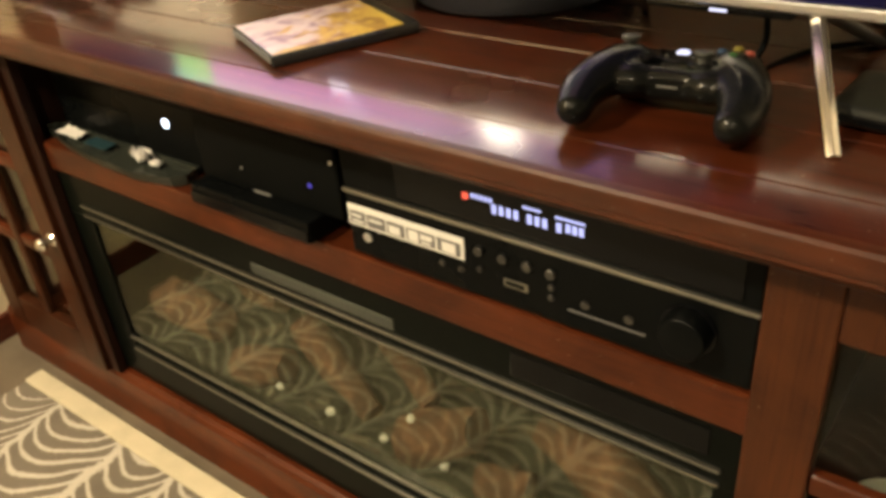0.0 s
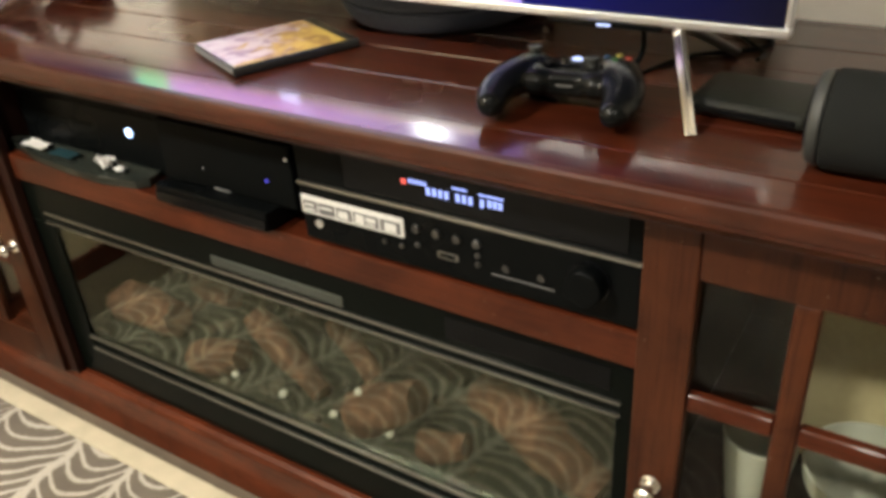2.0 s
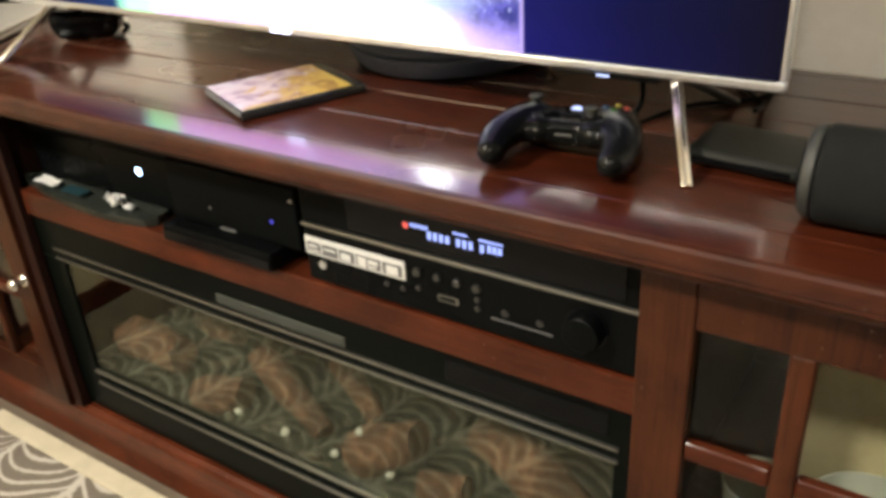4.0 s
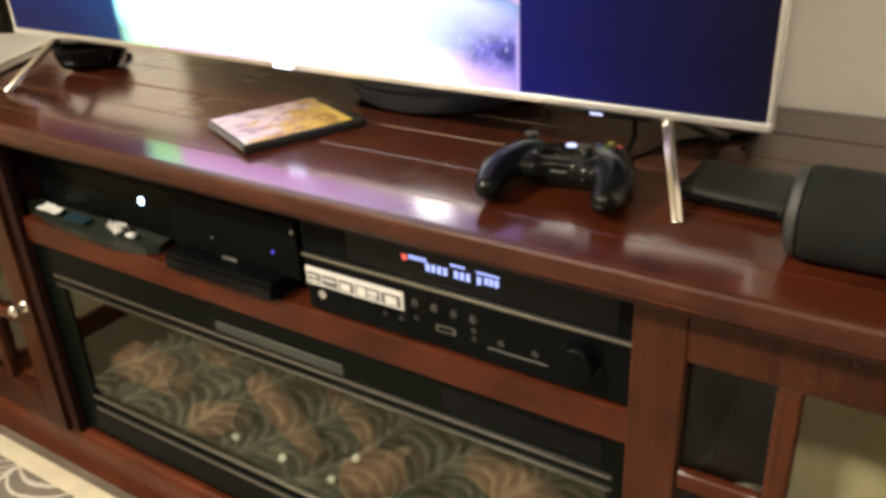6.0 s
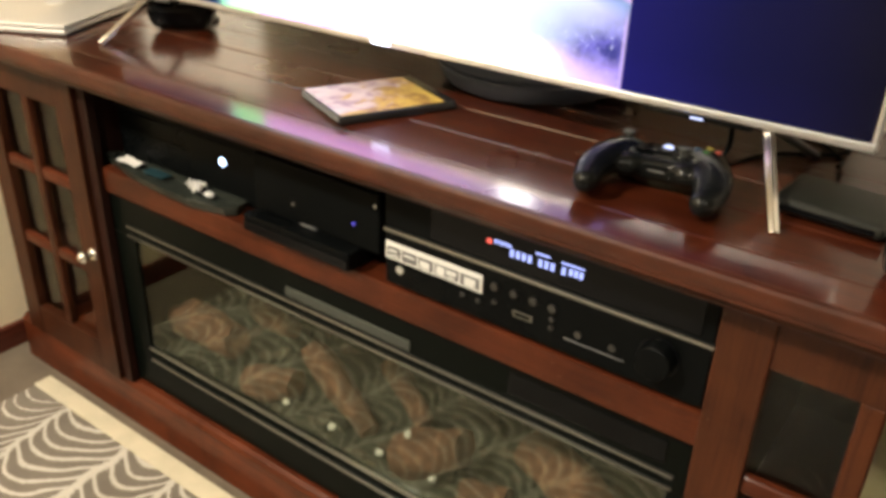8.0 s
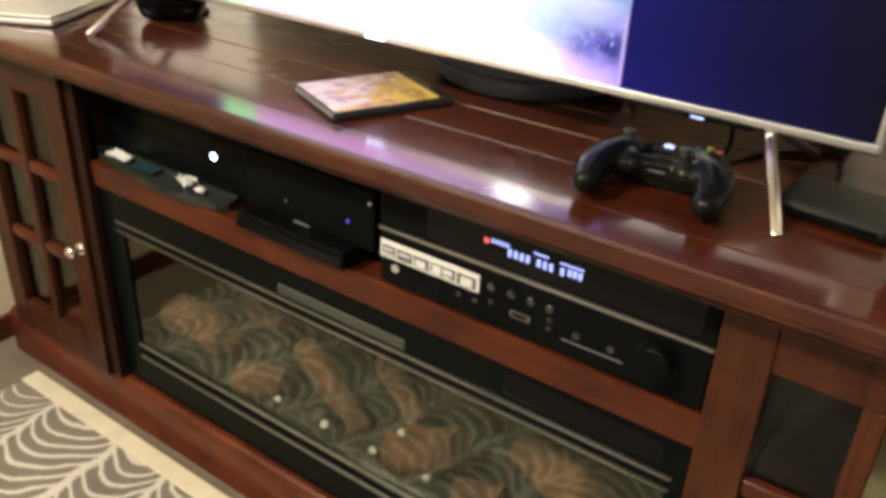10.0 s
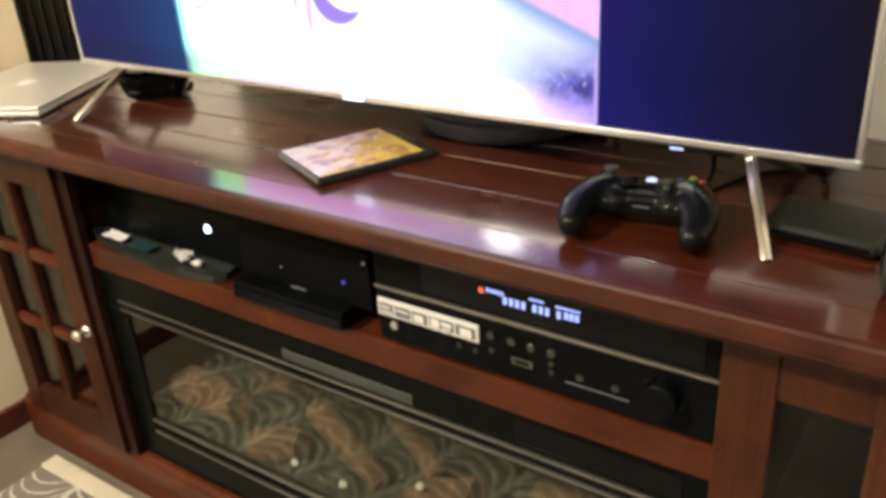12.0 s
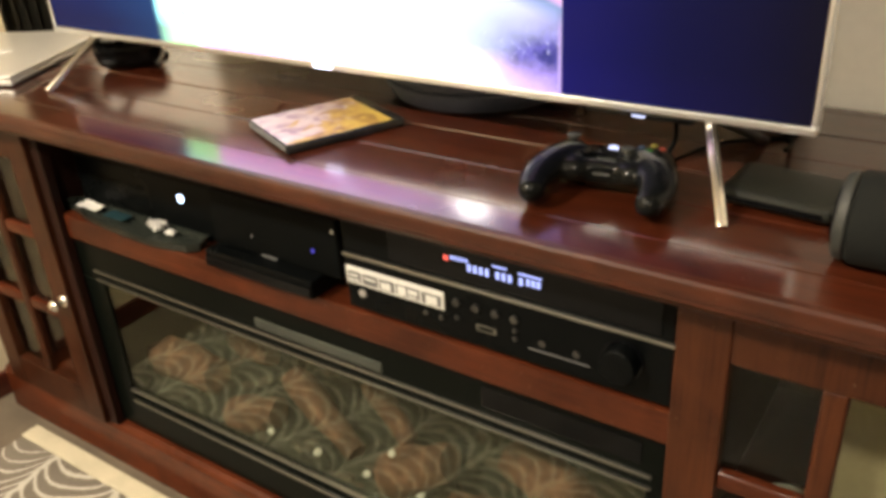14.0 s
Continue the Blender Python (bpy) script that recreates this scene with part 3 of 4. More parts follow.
def door(x0, x1, knob_x):
    """A glazed door: frame, muntins, six panes and a knob."""
    ya, yb, z0, z1, st = -0.016, 0.004, 0.1045, 0.683, 0.052
    bm = bmesh.new()
    for a in ((x0, x0 + st, z0, z1), (x1 - st, x1, z0, z1)):
        bm_box(a[0], a[1], ya, yb, a[2], a[3], 0.0025, 2, bm)
    for a in ((x0 + st, x1 - st, 0.632, z1), (x0 + st, x1 - st, z0, 0.172)):
        bm_box(a[0], a[1], ya + 0.001, yb, a[2], a[3], 0.002, 2, bm)
    d = part("door", bm, M_UP, cab, "glazed mahogany door")
    xm = (x0 + x1) / 2
    part("muntin", bm_box(xm - 0.011, xm + 0.011, ya + 0.002, yb - 0.003, 0.172, 0.632, 0.004, 3), M_UP, d)
    for zz in (0.490, 0.330):
        for xa, xb in ((x0 + st, xm - 0.011), (xm + 0.011, x1 - st)):
            part("muntin", bm_box(xa, xb, ya + 0.0035, yb - 0.003, zz - 0.011, zz + 0.011, 0.004, 3), M_RED, d)
    for za, zb in ((0.172, 0.319), (0.341, 0.479), (0.501, 0.632)):
        for xa, xb in ((x0 + st, xm - 0.011), (xm + 0.011, x1 - st)):
            p = part("pane", bm_box(xa, xb, -0.0015, 0.0005, za, zb), M_PANE, d, smooth=False)
            p.visible_shadow = False
    k = bm_cyl((knob_x, ya, 0.370), (0, -1, 0), 0.006, 0.005, 0.012, 20)
    bm_ball((knob_x, ya - 0.018, 0.370), (0.0115, 0.009, 0.0115), k, 20)
    bm_cyl((knob_x, ya + 0.0005, 0.370), (0, -1, 0), 0.012, 0.010, 0.003, 24, 0, k)
    part("knob", k, M_CHROME, d, "shiny round metal knob")


door(-1.376, X0, X0 - 0.018)
door(X1, 0.290, X1 + 0.026)

# ---- electric fireplace ----
fire = thing("electric_fireplace", (-0.532, 0.15, 0.103), "black electric fireplace insert with glass front and logs", "fireplace")
fb = bmesh.new()
FX0, FX1 = X0 + 0.001, X1 - 0.001
for a in ((FX0, FX1, 0.418, 0.4965), (FX0, FX1, 0.1045, 0.182)):
    bm_box(a[0], a[1], 0.012, 0.04, a[2], a[3], 0.003, 2, fb)
for a in ((FX0, FX0 + 0.075, 0.1795, 0.4205), (FX1 - 0.026, FX1, 0.1795, 0.4205)):
    bm_box(a[0], a[1], 0.0125, 0.04, a[2], a[3], 0.002, 2, fb)
part("frame", fb, M_BLACK, fire, "black enamelled surround")
for z, r in ((0.4405, 0.0020), (0.4235, 0.0016), (0.197, 0.0026), (0.172, 0.0026)):
    part("trim_strip", bm_box(FX0 + (0.06 if z > 0.3 else 0.075), FX1 - 0.02, 0.0085, 0.014, z - r, z + r, 0.001), M_TRIM, fire, "dull metal strip")
part("control_panel", bm_box(-0.235, -0.03, 0.0105, 0.0135, 0.453, 0.485, 0.0015), M_GLOSSBLACK, fire, "glossy black control panel")
gr = bm_box(-0.62, -0.388, 0.010, 0.0135, 0.4475, 0.4635, 0.001)
part("grille", gr, M_GRILLE, fire, "pale grey perforated grille")
hole = bmesh.new()
for i in range(26):
    for j in range(2):
        bm_box(-0.616 + i * 0.0088, -0.611 + i * 0.0088, 0.0092, 0.0101, 0.4505 + j * 0.0062, 0.4535 + j * 0.0062, 0, 1, hole)
part("grille_mesh", hole, M_GREY, fire)
gl = part("glass", bm_box(FX0 + 0.07, FX1 - 0.02, 0.016, 0.019, 0.178, 0.4225), M_FIREGLASS, fire, "clear glass front", smooth=False)
gl.visible_shadow = False
lin = bmesh.new()
bm_box(FX0 + 0.05, FX1 - 0.01, 0.335, 0.345, 0.12, 0.47, 0, 1, lin)
bm_box(FX0 + 0.05, FX0 + 0.058, 0.04, 0.335, 0.12, 0.47, 0, 1, lin)
bm_box(FX1 - 0.018, FX1 - 0.01, 0.04, 0.335, 0.12, 0.47, 0, 1, lin)
bm_box(FX0 + 0.058, FX1 - 0.018, 0.04, 0.335, 0.46, 0.47, 0, 1, lin)
part("liner", lin, M_BLACK, fire, smooth=False)
bed = bmesh.new()
NX, NY = 120, 30
grid = [[None] * (NY + 1) for _ in range(NX + 1)]
for i in range(NX + 1):
    for j in range(NY + 1):
        x, y = FX0 + 0.06 + (FX1 - 0.02 - FX0 - 0.06) * i / NX, 0.022 + 0.31 * j / NY
        z = 0.158 + 0.10 * (j / NY) + 0.022 * noise.noise((x * 22, y * 22, 0)) + 0.010 * noise.noise((x * 70, y * 70, 4))
        grid[i][j] = bed.verts.new((x, y, z))
for i in range(NX):
    for j in range(NY):
        bed.faces.new((grid[i][j], grid[i + 1][j], grid[i + 1][j + 1], grid[i][j + 1]))
part("ember_bed", bed, M_EMBER, fire, "dark lumpy ember bed", smooth=60)


rnd = random.Random(11)
coal = bmesh.new()
for _ in range(260):
    x, j = rnd.uniform(FX0 + 0.075, FX1 - 0.035), rnd.uniform(0.06, 0.95)
    y = 0.022 + 0.31 * j
    z = 0.160 + 0.10 * j + 0.022 * noise.noise((x * 22, y * 22, 0))
    r = rnd.uniform(0.004, 0.011)
    m = Matrix.Translation((x, y, z)) @ Matrix.Rotation(rnd.uniform(0, 6.3), 4, "Z") @ Matrix.Rotation(rnd.uniform(-0.5, 0.5), 4, "X") @ Matrix.Diagonal((r * rnd.uniform(1.0, 2.4), r, r * 0.8, 1))
    vs = bmesh.ops.create_icosphere(coal, subdivisions=1, radius=1, matrix=m)["verts"]
    for v in vs:
        v.co += Vector((rnd.uniform(-1, 1), rnd.uniform(-1, 1), rnd.uniform(-1, 1))) * r * 0.25
tagged(part("coal_bits", coal, M_COAL, fire, "loose dark coal bits and bark crumbs", smooth=False), "loose dark coal bits and bark crumbs", kind="stuff")


def split_log(a, b, r, seed):
    """A knotty log with ragged ends between a and b."""
    bm = bmesh.new()
    a, b = Vector(a), Vector(b)
    d = (b - a).normalized()
    q = d.to_track_quat("Z", "Y")
    rings = []
    for i in range(23):
        t = i / 22
        rr = r * (0.72 + 0.28 * math.sin(math.pi * min(1, max(0, t * 0.94 + 0.03)) ** 0.6))
        ring = []
        for k in range(20):
            an = 2 * math.pi * k / 20
            v = Vector((math.cos(an), math.sin(an), 0))
            g = 1 + 0.25 * noise.noise(v * 1.6 + Vector((seed, t * 3, 0))) + 0.10 * noise.noise(v * 6 + Vector((seed, t * 4, 2)))
            ring.append(bm.verts.new(a + d * (b - a).length * t + q @ (v * rr * g) + Vector((0, 0, 0.010 * math.sin(t * 3 + seed)))))
        rings.append(ring)
    for p, n in zip(rings, rings[1:]):
        for k in range(20):
            bm.faces.new((p[k], p[(k + 1) % 20], n[(k + 1) % 20], n[k]))
    bm.faces.new(rings[0][::-1])
    bm.faces.new(rings[-1])
    return bm


LOGS = (((-1.005, 0.095, 0.205), (-0.835, 0.085, 0.245), 0.038), ((-0.795, 0.075, 0.188), (-0.685, 0.080, 0.208), 0.032), ((-0.695, 0.130, 0.250), (-0.525, 0.085, 0.200), 0.024),
        ((-0.460, 0.080, 0.200), (-0.345, 0.092, 0.246), 0.037), ((-0.530, 0.140, 0.290), (-0.430, 0.105, 0.250), 0.019), ((-0.335, 0.075, 0.190), (-0.262, 0.085, 0.200), 0.024),
        ((-0.255, 0.120, 0.285), (-0.060, 0.080, 0.225), 0.037), ((-0.900, 0.190, 0.250), (-0.760, 0.150, 0.255), 0.022))
for n, (a, b, r) in enumerate(LOGS):
    part("log", split_log(a, b, r, 3.1 * n + 1), M_LOG, fire, "orange-brown moulded log", smooth=60)
rnd = random.Random(5)
for x, y, z in ((-0.586, 0.060, 0.190), (-0.483, 0.060, 0.191), (-0.380, 0.060, 0.194), (-0.428, 0.060, 0.258), (-0.690, 0.060, 0.190), (-0.795, 0.060, 0.188), (-0.275, 0.080, 0.205)):
    bm = bmesh.new()
    bmesh.ops.create_icosphere(bm, subdivisions=1, radius=0.0075)
    for v in bm.verts:
        v.co *= rnd.uniform(0.7, 1.15)
    bmesh.ops.translate(bm, verts=bm.verts[:], vec=(x, y, z))
    part("glass_chip", bm, M_CRYSTAL, fire, "pale clear glass chip", smooth=False)

# ---- receiver on the shelf ----
SH = 0.5410
rec = thing("av_receiver", (-0.213, 0.15, SH), "black home cinema receiver with lit display on the shelf", "receiver")
part("body", bm_box(-0.418, -0.006, 0.022, 0.33, SH + 0.010, SH + 0.149, 0.003), M_PLASTIC, rec)
part("faceplate", bm_box(-0.424, -0.001, 0.004, 0.022, SH + 0.005, SH + 0.148, 0.003), M_SATIN, rec, "satin black front panel")
part("display_window", bm_box(-0.352, -0.016, 0.0022, 0.0045, 0.630, 0.690, 0.001), M_GLOSSBLACK, rec, "glossy black display window")
part("accent_strip", bm_box(-0.424, -0.001, 0.0005, 0.005, 0.6200, 0.6245, 0.001), M_TRIM, rec, "thin silver strip")
dis = bmesh.new()
xx = -0.240
for n in (4, 3, 1):
    for _ in range(n):
        bm_box(xx, xx + 0.0044, 0.0014, 0.0023, 0.6445, 0.6535, 0, 1, dis)
        xx += 0.0076
    xx += 0.006
for n in range(3):
    bm_box(-0.166 + n * 0.0062, -0.1617 + n * 0.0062, 0.0014, 0.0023, 0.6465, 0.6545, 0, 1, dis)
bm_box(-0.176, -0.148, 0.0014, 0.0023, 0.6575, 0.6595, 0, 1, dis)
bm_box(-0.208, -0.190, 0.0014, 0.0023, 0.6585, 0.6605, 0, 1, dis)
for n in range(5):
    bm_box(-0.262 + n * 0.0048, -0.2590 + n * 0.0048, 0.0014, 0.0023, 0.6545, 0.6590, 0, 1, dis)
part("display_text", dis, M_DISPLAY, rec, "blue-white lit character bars", smooth=False)
part("indicator", bm_box(-0.2715, -0.2655, 0.0014, 0.0023, 0.6515, 0.6575, 0), M_REDLIT, rec, "small red lit indicator", smooth=False)
stk = part("sticker", bm_box(-0.4215, -0.275, 0.0022, 0.0041, 0.5825, 0.6065, 0.0004), M_LABEL, rec, "white printed sticker")
pr = bmesh.new()
for a in ((-0.418, -0.398), (-0.395, -0.372), (-0.369, -0.347), (-0.344, -0.309), (-0.306, -0.279)):
    bm_box(a[0], a[1], 0.0014, 0.0023, 0.5855, 0.6000, 0, 1, pr)
part("print", pr, M_GREYINK, stk, smooth=False)
pl = bmesh.new()
for a in ((-0.366, -0.352, 0.5875, 0.5965), (-0.341, -0.329, 0.587, 0.5985), (-0.326, -0.312, 0.592, 0.5975), (-0.300, -0.284, 0.587, 0.5975), (-0.415, -0.402, 0.5940, 0.5965), (-0.415, -0.400, 0.5880, 0.5900), (-0.392, -0.375, 0.5935, 0.5960), (-0.326, -0.314, 0.5875, 0.5895)):
    bm_box(a[0], a[1], 0.0008, 0.0015, a[2], a[3], 0, 1, pl)
part("print_panel", pl, M_LABEL, stk, smooth=False)
for x in (-0.258, -0.2315, -0.206, -0.1815):
    part("button", bm_cyl((x, 0.0045, 0.5985), (0, -1, 0), 0.0052, 0.0048, 0.0045, 24, 0.0008), M_DARKMETAL, rec, "small dark silver button")
for x, z in ((-0.258, 0.578), (-0.1815, 0.573), (-0.1815, 0.584), (-0.303, 0.571), (-0.280, 0.571)):
    part("button", bm_cyl((x, 0.0045, z), (0, -1, 0), 0.0034, 0.003, 0.003, 20, 0.0005), M_DARKMETAL, rec)
jk = bm_cyl((-0.399, 0.0045, 0.5705), (0, -1, 0), 0.0055, 0.0055, 0.0022, 24)
part("headphone_jack", jk, M_SILVER, rec, "round silver headphone socket")
part("usb_port", bm_box(-0.232, -0.206, 0.0025, 0.0046, 0.569, 0.5775, 0.001), M_TRIM, rec, "silver-edged socket")
part("port_slot", bm_box(-0.229, -0.209, 0.0018, 0.0026, 0.5715, 0.5765, 0), M_BLACK, rec)
for x in (-0.148, -0.107):
    part("jack", bm_cyl((x, 0.0045, 0.577), (0, -1, 0), 0.0042, 0.0042, 0.002, 20), M_DARKMETAL, rec)
part("print_line", bm_box(-0.165, -0.092, 0.0032, 0.0042, 0.5655, 0.5672, 0), M_GREYINK, rec, smooth=False)
kn = bm_cyl((-0.055, 0.0045, 0.5885), (0, -1, 0), 0.0205, 0.0195, 0.020, 48, 0.002)
part("volume_knob", kn, M_SATIN, rec, "large round black volume knob")
part("knob_ring", bm_cyl((-0.055, 0.0047, 0.5885), (0, -1, 0), 0.0235, 0.023, 0.003, 48), M_GLOSSBLACK, rec)
for x in (-0.385, -0.045):
    for y in (0.035, 0.29):
        part("foot", bm_cyl((x, y, SH), (0, 0, 1), 0.018, 0.02, 0.0105, 24), M_PLASTIC, rec)

# ---- other things on the shelf ----
con = thing("game_console", (-0.86, 0.2, SH), "large black game console with white power light on shelf", "game console")
part("body", bm_box(-1.045, -0.70, 0.050, 0.33, SH + 0.003, SH + 0.092, 0.003), M_SATIN, con)
part("upper_shell", bm_box(-1.045, -0.70, 0.046, 0.33, SH + 0.094, SH + 0.127, 0.002), M_PLASTIC, con)
part("power_light", bm_cyl((-0.784, 0.0505, SH + 0.062), (0, -1, 0), 0.0064, 0.0064, 0.0015, 24), M_LED, con, "round white lit power light")
part("disc_slot", bm_box(-1.01, -0.87, 0.0485, 0.0512, SH + 0.058, SH + 0.061, 0), M_BLACK, con)

ply = thing("disc_player", (-0.59, 0.12, SH), "low black disc player with small badge on the shelf", "disc player")
part("body", bm_box(-0.674, -0.474, -0.010, 0.19, SH + 0.004, SH + 0.031, 0.003), M_SATIN, ply)
part("front_lip", bm_box(-0.672, -0.476, -0.0125, -0.0095, SH + 0.007, SH + 0.022, 0.001), M_GLOSSBLACK, ply)
for x in (-0.66, -0.50):
    part("foot", bm_cyl((x, 0.02, SH), (0, 0, 1), 0.010, 0.010, 0.006, 16), M_PLASTIC, ply)
box2 = thing("set_top_box", (-0.55, 0.14, SH + 0.031), "tall black box with blue light stacked on disc player", "set-top box")
part("body", bm_box(-0.672, -0.440, 0.012, 0.20, SH + 0.0312, SH + 0.117, 0.004), M_PLASTIC, box2)
part("status_light", bm_cyl((-0.484, 0.0125, SH + 0.0645), (0, -1, 0), 0.0026, 0.0026, 0.001, 14), M_BLUELED, box2, "tiny blue status light")
part("side_light", bm_cyl((-0.595, 0.0125, SH + 0.060), (0, -1, 0), 0.0022, 0.0022, 0.001, 12), M_GREYINK, box2)
part("side_light", bm_cyl((-0.447, 0.0125, SH + 0.100), (0, -1, 0), 0.0024, 0.0024, 0.001, 12), M_LABEL, box2, "small pale round mark")
part("badge", bm_box(-0.580, -0.552, 0.0105, 0.0125, SH + 0.0335, SH + 0.0360, 0), M_GREYINK, box2, "small grey badge bar")

tray = thing("plastic_tray", (-0.88, 0.02, SH), "shallow smoky plastic tray of papers before the console", "tray")
tb = bmesh.new()
out = [(-1.055, 0.046), (-1.062, 0.028), (-0.975, 0.003), (-0.905, -0.006), (-0.80, -0.010), (-0.735, 0.004), (-0.722, 0.020), (-0.728, 0.046)]
lo = [tb.verts.new((x * 0.985 - 0.013, y * 0.8 + 0.004, SH + 0.001)) for x, y in out]
hi = [tb.verts.new((x, y, SH + 0.015)) for x, y in out]
mid = [tb.verts.new((x * 0.985 - 0.013, y * 0.80 + 0.004, SH + 0.0145)) for x, y in out]
flo = [tb.verts.new((x * 0.98 - 0.017, y * 0.74 + 0.006, SH + 0.0075)) for x, y in out]
for A, B in ((lo, hi), (hi, mid), (mid, flo)):
    for i in range(8):
        tb.faces.new((A[i], A[(i + 1) % 8], B[(i + 1) % 8], B[i]))
tb.faces.new(lo)
tb.faces.new(flo)
part("dish", tb, M_DISH, tray)


def crumple(x, y, z, w, d, h, seed):
    bm = bmesh.new()
    bmesh.ops.create_grid(bm, x_segments=7, y_segments=7, size=0.5)
    for v in bm.verts:
        v.co = Vector((v.co.x * w, v.co.y * d, h * (0.5 + 0.9 * noise.noise((v.co.x * 5 + seed, v.co.y * 5, seed)))))
    r = bmesh.ops.solidify(bm, geom=bm.faces[:], thickness=0.0012)
    bmesh.ops.translate(bm, verts=bm.verts[:], vec=(x, y, z))
    return bm


single("paper_slip", crumple(-0.992, 0.029, SH + 0.0145, 0.050, 0.022, 0.004, 1.0), M_PAPER, "folded white paper slip lying in the tray", "paper", base=(-0.992, 0.029, SH + 0.012), smooth=False)
single("paper_scrap", crumple(-0.822, 0.026, SH + 0.014, 0.030, 0.018, 0.016, 4.0), M_PAPER, "crumpled white paper scrap lying in the tray", "paper", base=(-0.822, 0.026, SH + 0.012), smooth=False)
single("paper_scrap", crumple(-0.790, 0.024, SH + 0.013, 0.018, 0.012, 0.006, 7.0), M_PAPER, "crumpled white paper scrap lying in the tray", "paper", base=(-0.790, 0.024, SH + 0.012), smooth=False)
single("plastic_card", bm_box(-0.945, -0.895, 0.016, 0.036, SH + 0.013, SH + 0.0155, 0.0006), M_TEAL, "dark teal plastic card lying in the tray", "card", base=(-0.915, 0.025, SH + 0.013))

# ---- television ----
TX0, TX1, TY, TZ = -1.137, 0.073, 0.137, 0.806
tv = thing("television", ((TX0 + TX1) / 2, TY + 0.03, TOP), "large flat television with silver frame, switched on", "television")
CX = (TX0 + TX1) / 2
part("back_shell", bm_box(TX0 + 0.004, TX1 - 0.004, TY + 0.006, TY + 0.035, TZ + 0.004, TZ + 0.694, 0.006), M_PLASTIC, tv)
part("back_bulge", bm_box(TX0 + 0.12, TX1 - 0.12, TY + 0.035, TY + 0.075, TZ + 0.03, TZ + 0.40, 0.012), M_PLASTIC, tv)
fr = bmesh.new()
bm_box(TX0, TX1, TY - 0.006, TY + 0.010, TZ, TZ + 0.0095, 0.0025, 2, fr)
bm_box(TX0, TX0 + 0.006, TY - 0.004, TY + 0.010, TZ + 0.0096, TZ + 0.70, 0.0015, 2, fr)
bm_box(TX1 - 0.006, TX1, TY - 0.004, TY + 0.010, TZ + 0.0096, TZ + 0.70, 0.0015, 2, fr)
bm_box(TX0 + 0.006, TX1 - 0.006, TY - 0.004, TY + 0.010, TZ + 0.694, TZ + 0.70, 0.0015, 2, fr)
part("bezel", fr, M_SILVER, tv, "thin silver frame")
scr = bm_box(-0.598, 0.598, -0.002, 0.004, 0.0097, 0.694)
sc = new("screen", mesh_of("screen", scr, M_PICTURE, False))
sc.parent = tv
sc.location = Vector((CX, TY, TZ)) - ORG[tv.name]
tagged(sc, "lit screen, pale picture between navy side bands")
# The badge's brightness is emission in its material.
part("badge", bm_box(CX - 0.021, CX + 0.009, TY - 0.0085, TY - 0.0055, TZ + 0.0022, TZ + 0.0080, 0.001), M_LOGO, tv, "bright glowing badge bar")
part("sensor", bm_box(-0.165, -0.045, TY - 0.003, TY + 0.012, TZ - 0.007, TZ - 0.0002, 0.003), M_GLOSSBLACK, tv, "dark sensor bump")
part("sensor_light", bm_box(-0.110, -0.096, TY - 0.0042, TY - 0.0028, TZ - 0.0050, TZ - 0.0028, 0), M_DIMLED, tv, "small blue-white light", smooth=False)
for foot_x, top_x, s in ((0.020, -0.034, 1), (-1.048, -1.034, -1)):
    apex = Vector((top_x, TY + 0.012, TZ + 0.003))
    for fy, r in ((0.040, 0.0070), (0.288, 0.006)):
        f = Vector((foot_x if fy < 0.1 else (-0.006 if s > 0 else -1.058), fy, TOP + 0.0005))
        d = apex - f
        bm = bmesh.new()
        bm_cyl(f + d.normalized() * 0.001, d, r * 0.85, r, d.length, 6 if r > 0.0065 else 12, 0.0012, bm)
        part("leg", bm, M_CHROME if fy < 0.1 else M_DARKMETAL, tv, "polished metal leg" if fy < 0.1 else "dark metal rear leg")

# ---- things on the top ----
case = thing_posed("game_case", pose(-0.519, 0.100, TOP, 0, 0, 66), "thin clear-edged game case with yellow printed cover", "game case")
part("shell", bm_box(-0.0800, 0.0850, -0.0650, 0.0650, 0.0, 0.0125, 0.003, 3), M_CASE, case, "smoky clear plastic shell")
part("cover", bm_box(-0.0770, 0.0680, -0.0620, 0.0620, 0.0124, 0.0129, 0), M_COVER, case, "yellow, white and violet printed cover", smooth=False)
part("spine", bm_box(-0.0808, -0.0792, -0.061, 0.061, 0.0040, 0.0105, 0.0004), M_GREYINK, case, "pale printed spine")

pad = thing_posed("game_controller", pose(-0.110, 0.060, TOP + 0.0008, -4, 0, 9) @ Matrix.Scale(0.90, 4), "black wireless game controller lying on the cabinet top", "game controller")
gb = bmesh.new()
bm_box(-0.052, 0.052, -0.004, 0.058, 0.012, 0.0405, 0.010, 4, gb)
for s in (-1, 1):
    for t in range(11):
        k = t / 10
        p = (s * (0.046 + 0.021 * math.sin(k * 2.0)), 0.034 - 0.085 * k, 0.030 - 0.013 * k * k)
        bm_ball(p, (0.0300 - 0.0135 * k, 0.026 - 0.008 * k, 0.0215 - 0.0060 * k), gb, 16)
    bm_ball((s * 0.043, 0.040, 0.030), (0.033, 0.025, 0.0165), gb, 20)
    bm_ball((s * 0.034, 0.008, 0.0275), (0.022, 0.022, 0.0165), gb, 20)
body = part("shell", gb, M_PAD, pad)
rm = body.modifiers.new("blend", "REMESH")
rm.mode, rm.voxel_size, rm.use_smooth_shade = "VOXEL", 0.0020, True
sm = body.modifiers.new("soften", "SMOOTH")
sm.factor, sm.iterations = 0.6, 18
